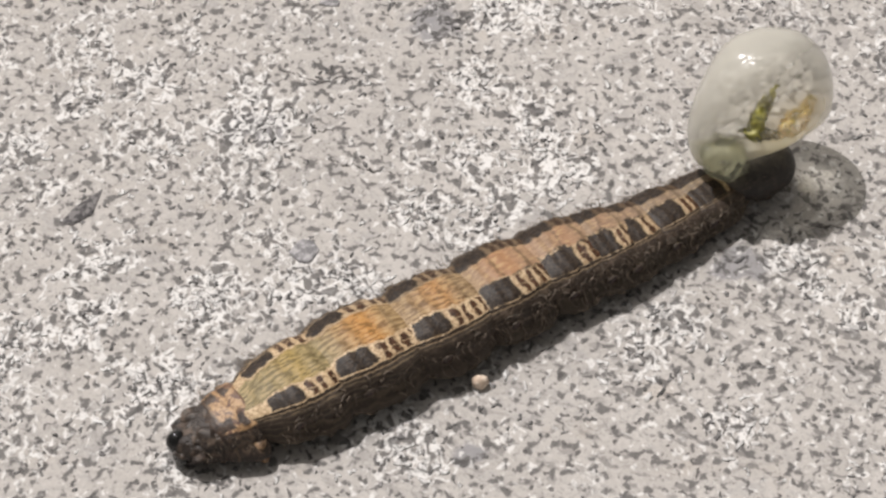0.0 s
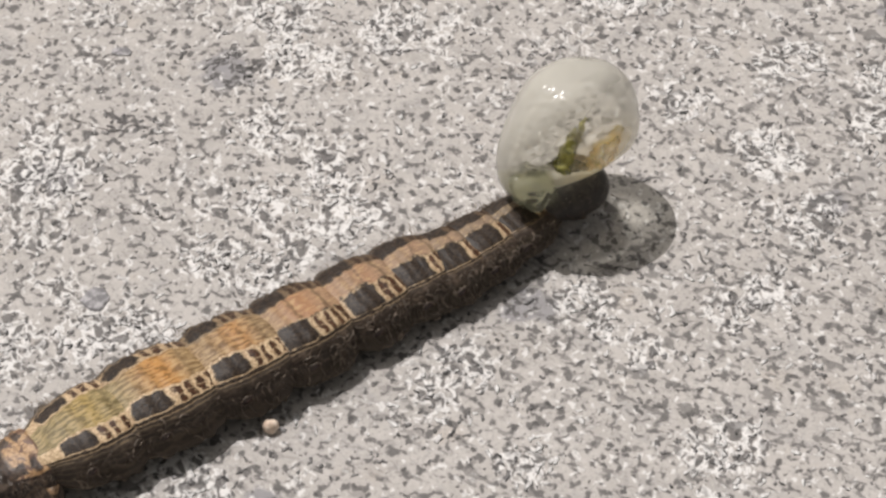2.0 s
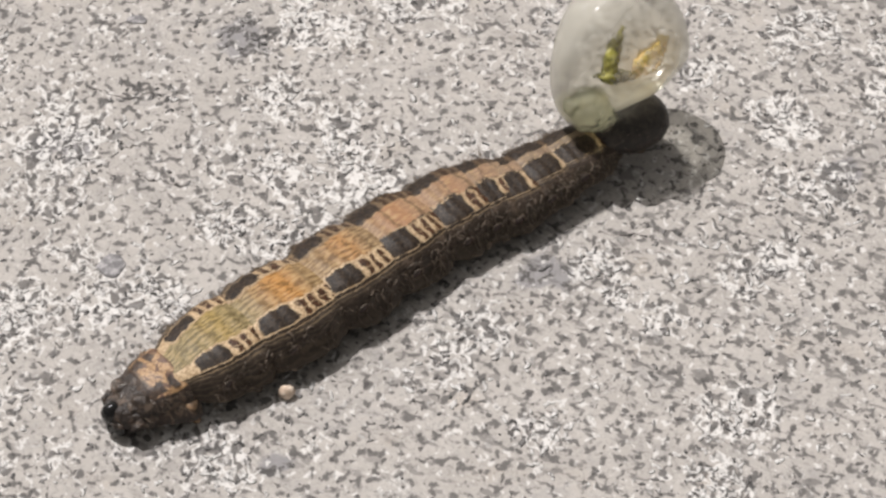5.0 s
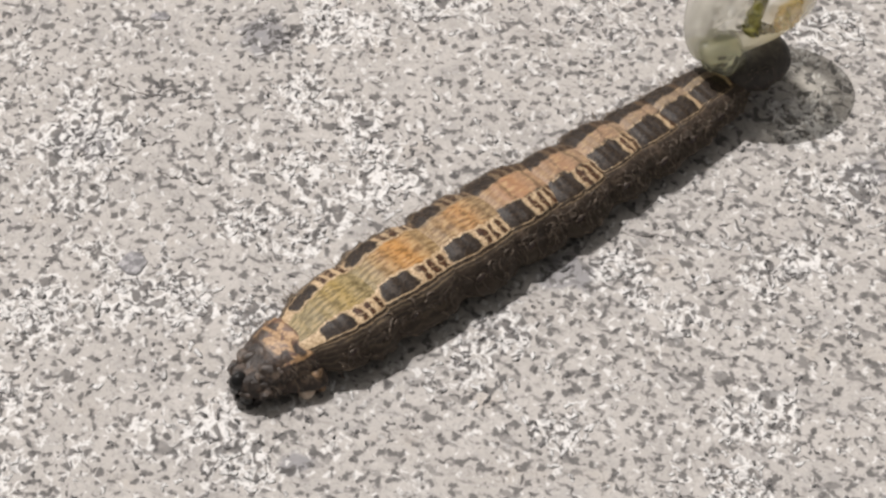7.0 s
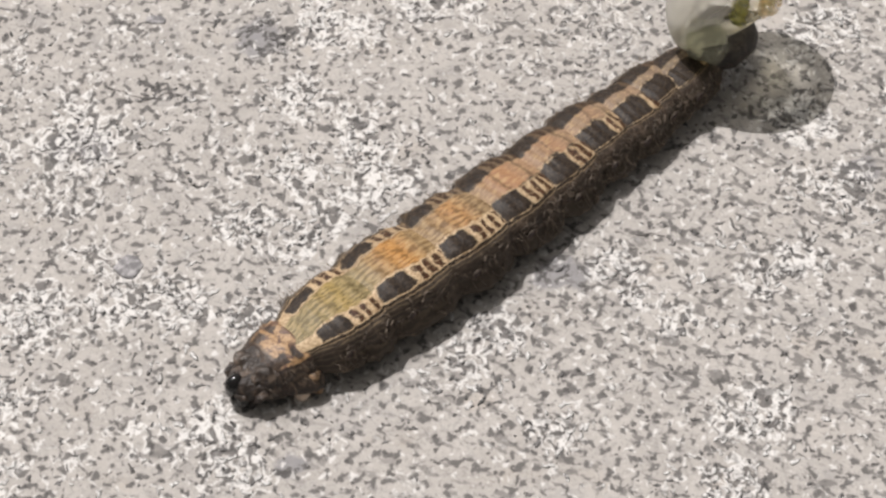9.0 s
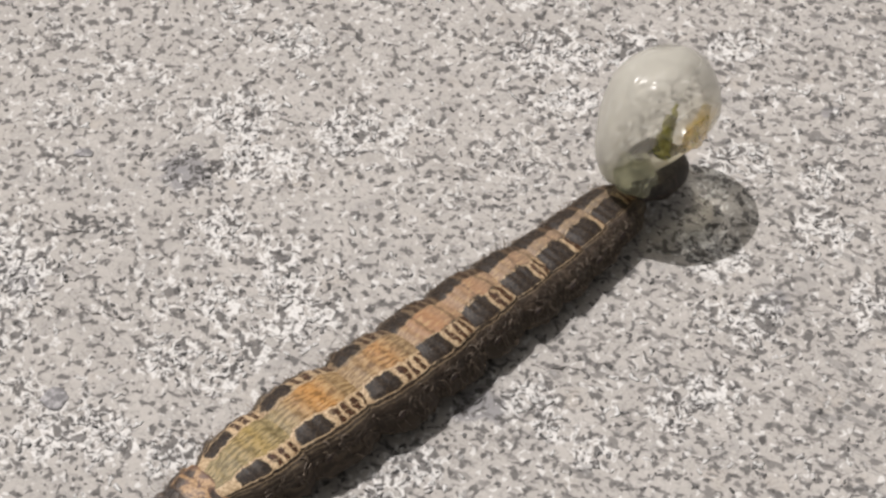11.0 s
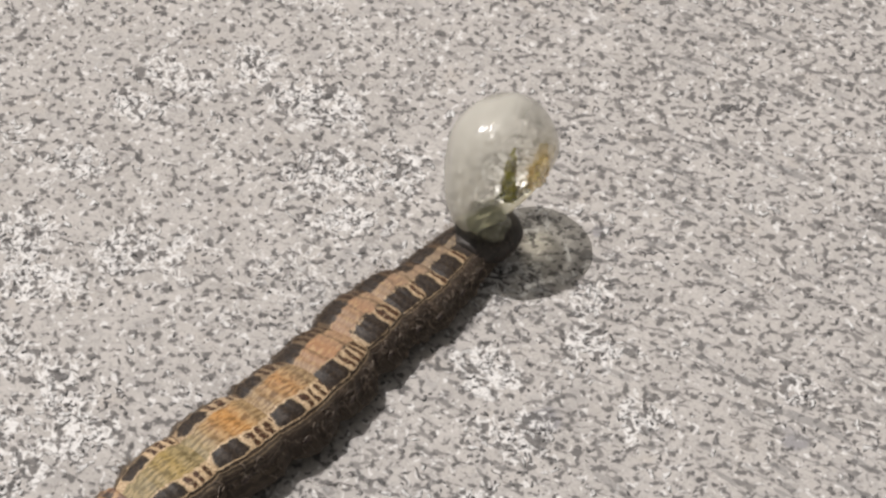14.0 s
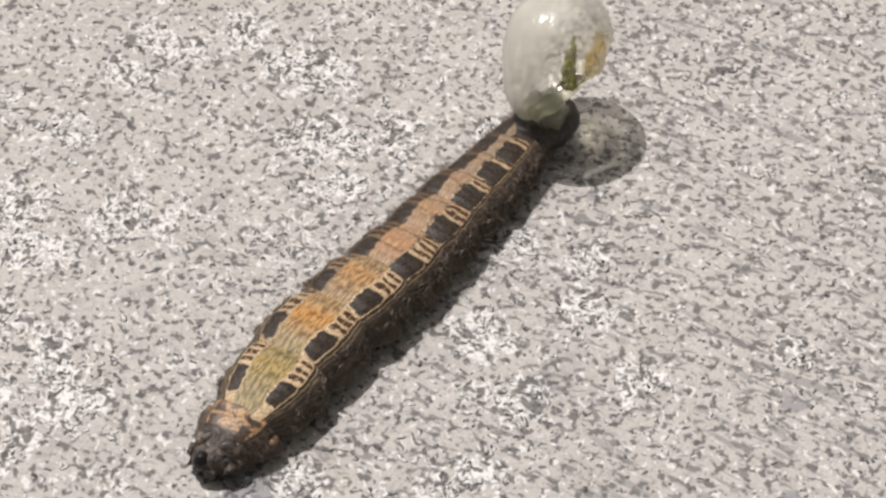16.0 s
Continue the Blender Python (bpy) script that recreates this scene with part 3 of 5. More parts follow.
def grains(name, count, seed, material, label, size, spots, shift, loose):
    """Small uneven lumps bedded in the concrete, dense in patches: one mesh."""
    rnd = random.Random(seed)
    solid = bmesh.new()
    bmesh.ops.create_icosphere(solid, subdivisions=1, radius=0.5)
    solid.verts.ensure_lookup_table()
    shape = [v.co.copy() for v in solid.verts]
    sides = [[v.index for v in f.verts] for f in solid.faces]
    solid.free()
    verts, faces = [], []
    made = 0
    while made < count:
        x, y = rnd.uniform(-36, 62), rnd.uniform(-47, 44)
        q = Vector((x + shift, y - shift, 0))
        crowd = noise.noise(q * 0.16) * 0.6 + noise.noise(q * 0.55) * 0.55
        chance = loose + max(0, crowd - 0.08) ** 1.4 * 1.6 + 1.3 * crowding(x, y, spots)
        if rnd.random() > chance:
            continue
        way = rnd.uniform(0, 2 * math.pi)
        for _ in range(rnd.choice((1, 2, 2, 3, 4, 5))):
            made += 1
            s = size[0] + (size[1] - size[0]) * rnd.random() ** 2.0
            a = way + rnd.uniform(-0.5, 0.5)
            long, flat = rnd.uniform(1.0, 2.2), rnd.uniform(0.05, 0.12)
            z = 0.05 * noise.noise(Vector((x, y, 0)) * 0.25) + 0.035 * noise.noise(Vector((x, y, 0)) * 0.9) - 0.06
            first = len(verts)
            for v in shape:
                k = 1 + rnd.uniform(-0.42, 0.42)
                px, py = v.x * s * long * k, v.y * s * 0.95 * k
                verts.append(((x + px * math.cos(a) - py * math.sin(a)) * MM, (y + 1.25 * (px * math.sin(a) + py * math.cos(a))) * MM,
                              (z + v.z * flat * s * k + 0.012) * MM))
            faces += [[first + n for n in f] for f in sides]
            x, y = x + math.cos(way) * s * 0.65, y + math.sin(way) * s * 0.65
            way += rnd.uniform(-1.2, 1.2)
    mesh = bpy.data.meshes.new(name)
    mesh.from_pydata(verts, [], faces)
    for face in mesh.polygons:
        face.use_smooth = True
    mesh.materials.append(material)
    return tagged(new(name, mesh), label, "grit", kind="stuff")


grains("lime_grains", 4800, 11, LIME_GRAIN, "white lime grains crusted on grey concrete", (0.13, 0.30), LIME, 0, 0.03)
grains("dark_grit", 12000, 12, GRIT_GRAIN, "fine dark grit bedded in grey concrete", (0.09, 0.21), SMUTS + LIME, 40, 0.09)


def crack(points, width, seed):
    """A thin dark score in the concrete."""
    rnd = random.Random(seed)
    line, radii = [], []
    for (x0, y0), (x1, y1) in zip(points, points[1:]):
        for k in range(4):
            s = k / 4
            line.append((x0 + (x1 - x0) * s + rnd.uniform(-0.1, 0.1), y0 + (y1 - y0) * s + rnd.uniform(-0.14, 0.14), -0.08))
            radii.append(width * rnd.uniform(0.25, 1.35))
    line.append((*points[-1], -0.06))
    radii.append(width * 0.3)
    bm = strand(line, radii, 8)
    for v in bm.verts:
        x, y = v.co.x / MM, v.co.y / MM
        v.co.z += (0.05 * noise.noise(Vector((x, y, 0)) * 0.25) + 0.035 * noise.noise(Vector((x, y, 0)) * 0.9)) * MM
    return part("crack", bm, CRACK, concrete, "thin black score in the surface")


crack([(-10.0, -14.3), (-9.4, -14.6), (-8.6, -14.7), (-8.0, -15.1), (-7.3, -15.3)], 0.10, 1)
crack([(-13.2, -7.3), (-12.2, -7.7)], 0.09, 2)
crack([(-11.9, -7.9), (-10.9, -8.4), (-10.1, -8.3)], 0.08, 3)
crack([(-10.5, -7.5), (-9.8, -7.8), (-8.9, -8.1)], 0.08, 4)
crack([(-11.2, -11.7), (-10.7, -12.1), (-9.9, -12.1)], 0.09, 5)
crack([(14.5, -18.9), (15.4, -19.3), (16.8, -19.2), (17.5, -19.6)], 0.09, 7)


# ---- caterpillar ----
caterpillar = tagged(new("caterpillar"), "orange and brown striped caterpillar with a milky sac, on concrete",
                     "caterpillar")
LIFT = 0.10
FLAT = 0.57
FULL = 0.75
# half width, length between blocks, for each ring of the body behind the collar
RINGS = [(2.50, 4.05), (2.62, 4.45), (2.62, 3.95), (2.50, 3.8), (2.38, 3.3), (2.25, 3.0), (2.08, 2.9), (1.90, 2.9), (1.70, 3.1)]
SKINS = [
    ((0.36, 0.255, 0.085), (0.20, 0.155, 0.075), 0.28, 3.0, 1.15, 0.330, 0.05, 0.47, 0.10),
    ((0.52, 0.255, 0.075), (0.19, 0.145, 0.075), 0.28, 3.0, 1.15, 0.315, 0.06, 0.47, 0.35),
    ((0.44, 0.235, 0.095), (0.19, 0.135, 0.075), 0.35, 3.0, 1.17, 0.305, 0.08, 0.47, 0.65),
    ((0.41, 0.22, 0.115), (0.18, 0.12, 0.075), 0.45, 3.0, 1.20, 0.285, 0.11, 0.50, 0.82),
    ((0.37, 0.21, 0.12), (0.18, 0.125, 0.08), 0.5, 2.0, 1.28, 0.265, 0.14, 0.58, 0.90),
    ((0.34, 0.205, 0.125), (0.18, 0.13, 0.085), 0.5, 2.0, 1.45, 0.250, 0.16, 0.64, 0.96),
    ((0.31, 0.195, 0.125), (0.17, 0.12, 0.08), 0.5, 1.0, 1.60, 0.240, 0.18, 0.72, 0.96),
    ((0.27, 0.18, 0.12), (0.15, 0.105, 0.07), 0.55, 1.0, 1.72, 0.230, 0.19, 0.74, 0.96),
    ((0.19, 0.13, 0.088), (0.11, 0.078, 0.054), 0.6, 1.0, 1.80, 0.230, 0.19, 0.74, 0.94),
]


def bristles(count, front, back, radius, z, seed, low=62, high=115, longest=1.0, lie=0.0, thick=(0.010, 0.018)):
    """Fine curved hairs on the flanks of a ring."""
    rnd = random.Random(seed)
    bm = bmesh.new()
    for _ in range(count):
        a = radians(rnd.uniform(low, high)) * rnd.choice((-1, 1))
        x = rnd.uniform(back, front)
        out = Vector((rnd.uniform(-0.6, 0.6), math.sin(a), math.cos(a) + 0.1)).normalized()
        root = Vector((x, math.copysign(abs(math.sin(a)) ** FULL, a) * radius, z + math.copysign(abs(math.cos(a)) ** FULL, math.cos(a)) * radius * FLAT)) - out * 0.05
        # hairs that lie on the skin run down the flank and curl to one side
        out = (out + Vector((rnd.uniform(-1.2, 1.2), 0, -1.3)) * lie).normalized()
        reach = rnd.uniform(0.35, longest)
        bend = Vector((rnd.uniform(-0.3, 0.3), 0, rnd.uniform(-0.45, 0.05)))
        middle = root + out * reach * 0.55
        tip = root + out * reach + bend * reach
        across = out.orthogonal().normalized()
        up = out.cross(across)
        wide = rnd.uniform(*thick)
        one = [bm.verts.new((root + (across * math.cos(s) + up * math.sin(s)) * wide) * MM) for s in (0, 2.1, 4.2)]
        two = [bm.verts.new((middle + (across * math.cos(s) + up * math.sin(s)) * wide * 0.8) * MM) for s in (0, 2.1, 4.2)]
        end = bm.verts.new(tip * MM)
        for j in range(3):
            k = (j + 1) % 3
            bm.faces.new((one[j], one[k], two[k], two[j]))
            bm.faces.new((two[j], two[k], end))
    return bm


def leg(reach, thick, lean=0.25):
    """A stub from the belly down to the ground; its foot is at the origin."""
    return strand([(0, 0, 0.0), (0, 0, 0.12), (0.05, -lean * 0.5, reach * 0.5), (0.0, -lean, reach)], [thick * 0.75, thick * 0.85, thick * 0.8, thick * 1.1], 10)


def folds(count, skin_at, seed, low=60, high=118):
    """Thin curled welts that wander over the flanks."""
    rnd = random.Random(seed)
    whole = bmesh.new()
    for _ in range(count):
        side = rnd.choice((-1, 1))
        u, a = rnd.uniform(0.0, 1.0), rnd.uniform(low, high)
        way, curl = rnd.uniform(0, 2 * math.pi), rnd.choice((-1, 1)) * rnd.uniform(0.15, 0.75)
        line = []
        for _ in range(rnd.choice((4, 5, 6, 7))):
            line.append(skin_at(u, radians(a) * side))
            u, a = u + 0.040 * math.cos(way), min(125, max(50, a + 5.5 * math.sin(way)))
            way += curl
        thick = rnd.uniform(0.022, 0.060)
        piece = strand(line, [thick * (0.35 + 0.65 * math.sin(math.pi * (k + 0.6) / len(line))) for k in range(len(line))], 5)
        mesh = bpy.data.meshes.new("welt")
        piece.to_mesh(mesh), piece.free()
        whole.from_mesh(mesh)
        bpy.data.meshes.remove(mesh)
    return whole


def body_ring(i, radius, length, skin):
    front, back = 0.27 * length, -0.73 * length
    after = RINGS[i + 1][0] if i + 1 < len(RINGS) else radius * 0.85
    before = RINGS[i - 1][0] if i else 2.0
    middle = LIFT + radius * FLAT

    def girth(s):
        r = radius + (after - radius) * max(0, s - 0.3) * 0.9 + (before - radius) * max(0, 0.2 - s) * 0.6
        edge = abs(2 * s - 1)
        if i == 0:
            r *= 1 - 0.13 * max(0.0, 0.85 - s)
        r *= 1.035 - 0.140 * min(edge, 1.0) ** 3 - 0.42 * max(0.0, edge - 1.0)
        return r * (1 + 0.010 * math.cos(s * 2 * math.pi * 5))

    def settled(x, y, z):
        """The soft flank spreads towards the ground and is lumpy all over."""
        q = Vector((x + 7.0 * i, y, z))
        low = min(1.0, max(0.0, (middle - z) / (radius * FLAT)))
        spread = 1 + 0.27 * math.sin(min(1.0, low * 1.25) * math.pi / 2) - 0.25 * max(0.0, low - 0.75)
        lump = 0.045 * noise.noise(q * 0.8) + 0.022 * noise.noise(q * 2.2) + (0.03 * noise.noise(q * 1.5 + Vector((0, 5, 0))) if low > 0 else 0)
        return Vector((x, y * spread * (1 + lump), middle + (z - middle) * (1 + lump)))

    def skin_at(u, a):
        r = girth(u)
        y, z = math.copysign(abs(math.sin(a)) ** FULL, a) * r * 1.03, math.copysign(abs(math.cos(a)) ** FULL, math.cos(a)) * r * FLAT
        return settled(front - u * length, y, middle + z)

    stations = [(front - s * length, girth(s) * 1.02, girth(s) * FLAT, middle) for s in np.linspace(-0.26, 1.26, 43)]
    bm = tube(stations, 72, 0.85, (front, length), full=FULL)
    for v in bm.verts:
        v.co = settled(*(v.co / MM)) * MM
    ob = part("body_segment", bm, skin, caterpillar)
    part("bristles", bristles(90, front, back, radius, middle, 100 + i, 40, 112, 0.75), HAIR, ob, "fine pale flank hairs")["kind"] = "stuff"
    part("flank_folds", folds(44 if i < 3 else 100, skin_at, 300 + i, 66 if i < 3 else 60), FOLD, ob, "pale curled folds of the flank")["kind"] = "stuff"
    for side in (-1, 1):
        # spiracle: a small dark oval with a pale rim on each flank
        spot = part("spiracle", blob((0.60, 0.20, 0.48), 0.05, i, 2), PORE, ob, "dark reddish oval breathing pore")
        spot.location = skin_at(0.25, radians(86) * side) * MM
        rim = strand([(0.36 * math.cos(k * math.pi / 6), 0, 0.29 * math.sin(k * math.pi / 6)) for k in range(13)], [0.035] * 13, 5)
        edge = part("rim", rim, FOLD, spot, "pale raised rim")
        edge.location = (0, 0.07 * side * MM, 0)
    return ob


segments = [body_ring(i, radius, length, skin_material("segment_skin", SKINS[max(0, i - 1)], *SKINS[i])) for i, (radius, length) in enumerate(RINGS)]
for i in (2, 3, 4, 5):
    for side in (-1, 1):
        proleg = part("proleg", leg(0.6, 0.42), LEG_SKIN, segments[i], "short fleshy leg")
        proleg.location = (-0.2 * RINGS[i][1] * MM, side * 1.25 * MM, 0)
        proleg.rotation_euler = (0, 0, 0 if side > 0 else math.pi)
for i in (0, 1):
    for side in (-1, 1):
        limb = part("jointed_leg", leg(0.8, 0.26, 0.4), GLOSS, segments[i], "short dark jointed leg")
        limb.location = (0.1 * MM, side * 1.2 * MM, 0)
        limb.rotation_euler = (0, 0, 0 if side > 0 else math.pi)


def collar():
    stations = []
    for s in np.linspace(-0.3, 1.16, 30):
        x = 1.0 - s * 1.7
        r = 1.62 + 0.40 * min(1, max(0, s)) - 0.6 * max(0, abs(2 * s - 1) - 1) - 0.06 * abs(2 * s - 1) ** 3
        stations.append((x, r * 1.02, r * 0.61, LIFT + 1.16))
    bm = tube(stations, 56, 0.6, (1.0, 1.7), full=0.9)
    for v in bm.verts:
        q = v.co / MM
        v.co += Vector((0, q.y, q.z - 1.4)) * (0.09 * noise.noise(q * 1.3)) * MM
        v.co.y *= 1 + 0.50 * min(1.0, max(0.0, (1.35 - q.z) / 0.7))
    ob = part("collar", bm, collar_material(), caterpillar, "orange collar with dark spots")
    part("bristles", bristles(50, 0.9, -0.7, 1.9, LIFT + 1.42, 77, 60, 110, 0.7), HAIR, ob, "fine pale flank hairs")["kind"] = "stuff"
    for side in (-1, 1):
        limb = part("jointed_leg", leg(1.0, 0.30, 0.4), TAN, ob, "short tan jointed leg")
        limb.location = (-0.5 * MM, side * 2.35 * MM, 0.30 * MM)
        limb.rotation_euler = (0, 0, 0 if side > 0 else math.pi)
    return ob


def head():
    """Dark, wrinkled end: a plate, two glossy eye lobes and the mouth parts under them."""
    stations = []
    for s in np.linspace(0, 1, 30):
        x = 1.50 - s * 3.0
        r = max(0.1, 1.56 * (1 - (1 - min(1, s / 0.9)) ** 2.0) ** 0.5)
        stations.append((x, r * 1.0, r * 0.64, 1.00 + 0.18 * s))
    bm = tube(stations, 44)
    for v in bm.verts:
        q = v.co / MM
        v.co.z += (0.18 * noise.noise(q * 1.3) + 0.07 * noise.noise(q * 3.0) - 0.16 * math.exp(-(q.y / 0.20) ** 2) * max(0, q.z - 1.3)) * MM
        v.co.y += (0.12 * noise.noise(q * 1.2 + Vector((9, 0, 0))) + 0.45 * q.y * min(1.0, max(0.0, (1.05 - q.z) / 0.6))) * MM
    ob = part("head", bm, CHITIN, caterpillar, "dark brown mottled head")
    for side in (-1, 1):
        brow = part("head_plate", blob((1.7, 1.25, 0.9), 0.5, 14 + side, 4), PLATE, ob, "dark brown wrinkled plate with a dull sheen")
        brow.location = (-0.15 * MM, side * 0.62 * MM, 1.50 * MM)
        jaw = part("mandible", blob((0.9, 0.8, 1.0), 0.25, 6 + side, 3), GLOSS, ob, "black jaw")
        jaw.location = (1.00 * MM, side * 0.45 * MM, 0.50 * MM)
        palp = part("palp", strand([(0.7, side * 0.9, 0.25), (0.95, side * 1.0, 0.5), (0.7, side * 1.2, 0.95), (0.2, side * 1.3, 1.1)], [0.10, 0.2, 0.24, 0.26], 10), CHITIN, ob,
                    "short brown feeler")
        palp.location = (0.1 * MM, 0, 0)
    bead = part("head_lobe", blob((1.15, 1.05, 1.15), 0.04, 4, 4), GLOSS, ob, "glossy black lobe")
    bead.location = (1.10 * MM, -0.20 * MM, 1.14 * MM)
    lip = part("lip", blob((0.7, 0.9, 0.5), 0.3, 21, 3), PLATE, ob, "grey-brown upper lip")
    lip.location = (1.20 * MM, 0.35 * MM, 0.85 * MM)
    part("bristles", bristles(40, 0.6, -1.2, 1.6, 1.4, 55, 30, 115, 0.6), HAIR, ob, "fine pale hairs")["kind"] = "stuff"
    return ob


def tail():
    """Blunt, dark hind end beyond the sac."""
    stations = []
    for s in np.linspace(0, 1, 26):
        x = 2.7 - s * 4.5
        r = (1.75 + 0.2 * s) * min(1, 0.58 + s * 1.3) if s < 0.55 else 1.86 * max(0.04, 1 - ((s - 0.55) / 0.45) ** 2.4) ** 0.5
        stations.append((x, r * 1.02, r * 0.74, LIFT + 1.3))
    bm = tube(stations, 40, 0.5)
    for v in bm.verts:
        v.co.z += 0.08 * noise.noise(v.co / MM * 1.3) * MM
    ob = part("tail_end", bm, TAIL_SKIN, caterpillar, "blunt blackish hind end")
    part("bristles", bristles(70, 2.0, -1.2, 1.7, LIFT + 1.28, 56, 35, 115, 0.9), HAIR, ob, "fine pale hairs")["kind"] = "stuff"
    for side in (-1, 1):
        clasper = part("clasper", leg(0.8, 0.42), LEG_SKIN, ob, "short fleshy leg")
        clasper.location = (0.3 * MM, side * 0.95 * MM, 0)
        clasper.rotation_euler = (0, 0, 0 if side > 0 else math.pi)
    return ob


SAC_LENGTH = 8.8


def smooth_line(points, count):
    """Points spread evenly along a broken line, its corners rounded."""
    points = [Vector(q) for q in points]
    line = []
    for k in range(count):
        s = k / (count - 1) * (len(points) - 1)
        i = min(int(s), len(points) - 2)
        line.append(points[i].lerp(points[i + 1], s - i))
    for _ in range(3):
        line = [line[0]] + [(a + 2 * b + c) / 4 for a, b, c in zip(line, line[1:], line[2:])] + [line[-1]]
    return line


def fluid_sac():
    """An egg-shaped bladder that stands on its narrow end; its foot is at the origin."""
    bm = bmesh.new()
    bmesh.ops.create_uvsphere(bm, u_segments=64, v_segments=40, radius=1)
    for v in bm.verts:
        q = v.co.copy()
        h = (q.z + 1) / 2
        left, right = 0.84 + 0.18 * min(1, h * 1.6) ** 0.8, 0.34 + 0.70 * min(1, h * 1.22) ** 0.9
        lean = (q.x + 1) / 2
        swell = right + (left - right) * (lean * lean * (3 - 2 * lean))
        dent = 0.07 * noise.noise(q * 1.3 + Vector((4, 2, 7))) + 0.02 * noise.noise(q * 3.1)
        around = math.atan2(q.y, q.x) - 0.52
        dent += 0.12 * math.exp(-(around / 0.5) ** 2) * (1 - q.z * q.z)
        v.co = Vector((q.x * 3.95 * swell * (1 + dent), q.y * 3.2 * (0.78 + 0.24 * min(1, h * 1.6) if q.y < 0 else 0.42 + 0.60 * min(1, h * 1.30)) * (1 + dent),
                       q.z * SAC_LENGTH / 2 + SAC_LENGTH / 2 - 0.15 + 0.3 * dent)) * MM
    ob = part("fluid_sac", bm, SAC, caterpillar, "milky translucent egg-shaped bladder, wet and shiny")
    olive = strand(smooth_line([(1.2, 2.0, 2.4), (1.5, 1.95, 2.9), (1.8, 1.85, 3.5), (2.0, 1.7, 4.1), (2.15, 1.55, 4.7), (2.2, 1.4, 5.3)], 26),
                   [0.06 + 0.46 * math.sin(math.pi * min(1.0, k / 25 * 0.62 + 0.30)) ** 1.3 * (1 - 0.5 * k / 25) for k in range(26)], 16)
    amber = strand(smooth_line([(0.7, 2.6, 3.3), (0.5, 2.7, 3.9), (0.4, 2.65, 4.5), (0.2, 2.55, 5.1), (-0.1, 2.25, 5.8), (-0.4, 1.9, 6.5)], 26),
                   [0.06 + 0.46 * math.sin(math.pi * min(1.0, k / 25 * 0.9 + 0.06)) for k in range(26)], 16)
    murk = strand(smooth_line([(1.7, 1.6, 2.1), (1.5, 1.9, 2.4), (1.2, 2.2, 2.8), (0.8, 2.45, 3.3), (0.4, 2.6, 3.9)], 26), [0.05 + 0.30 * math.sin(math.pi * k / 25) for k in range(26)], 14)
    for bm in (olive, amber, murk):
        bmesh.ops.translate(bm, verts=bm.verts, vec=(0.25 * MM, 0.15 * MM, 0))
        for v in bm.verts:
            q = v.co / MM
            v.co += Vector((noise.noise(q * 1.6), noise.noise(q * 1.6 + Vector((5, 0, 0))), noise.noise(q * 1.6 + Vector((0, 9, 0))))) * 0.26 * MM
            v.co += Vector((noise.noise(q * 4.5), noise.noise(q * 4.5 + Vector((5, 0, 0))), 0)) * 0.20 * MM
    pocket = part("clear_pocket", blob((2.7, 2.5, 2.3), 0.40, 8, 4), POCKET, ob, "clear round pocket of fluid")
    pocket.location = (0.2 * MM, 1.05 * MM, 0.95 * MM)
    part("murky_strand", murk, MURK, ob, "grey-olive thread inside")
    part("olive_strand", olive, GREEN, ob, "olive green thread inside")
    part("amber_strand", amber, AMBER, ob, "amber yellow thread inside")
    return ob


collar_part, head_part, tail_part, sac_part = collar(), head(), tail(), fluid_sac()


# ---- stones and marks on the concrete ----
def chip(size, seed, points):
    """A flat, broken chip with uneven corners, thickest in the middle."""
    rnd = random.Random(seed)
    bm = bmesh.new()
    rings = []
    corners = [(2 * math.pi * (j + rnd.uniform(-0.3, 0.3)) / points, rnd.uniform(0.75, 1.15)) for j in range(points)]
    for reach, z in ((1.0, -0.5), (0.96, 0.1), (0.74, 0.42), (0.35, 0.5)):
        rings.append([bm.verts.new((math.cos(a) * k * reach * size[0] / 2 * MM, math.sin(a) * k * reach * size[1] / 2 * MM, (z + rnd.uniform(-0.12, 0.12)) * size[2] * MM))
                      for a, k in corners])
    for one, two in zip(rings, rings[1:]):
        for j in range(points):
            k = (j + 1) % points
            bm.faces.new((one[j], one[k], two[k], two[j]))
    bm.faces.new(rings[-1]), bm.faces.new(rings[0][::-1])
    return bm


def small_stone(name, x, y, size, turn, material, label, category, seed, sink=0.15, rough=0.7, corners=0):
    ob = part(name, chip(size, seed, corners) if corners else blob(size, rough, seed, 3), material)
    ob.matrix_world = pose(x * MM, y * MM, (size[2] * (0.5 - sink) - 0.05) * MM, 0, 0, turn)
    return tagged(ob, label, category)


small_stone("pebble", -1.87, -30.32, (0.85, 0.75, 0.8), 20, PEBBLE, "tiny pale pinkish pebble lying on concrete", "pebble", 3, 0.1, 0.2)
small_stone("embedded_stone", -11.12, -21.13, (1.6, 1.8, 0.09), 10, DARK_STONE, "dull blue-grey stone set flush in concrete", "stone", 5, corners=9)
small_stone("embedded_stone", -10.5, -1.86, (1.4, 0.9, 0.08), 5, DARK_STONE, "small grey stone set flush in concrete", "stone", 7, corners=7)
small_stone("embedded_stone", -22.94, -18.14, (3.5, 1.35, 0.09), 52, SLATE, "long pointed slate-grey stone chip set in concrete", "stone", 23, corners=5)


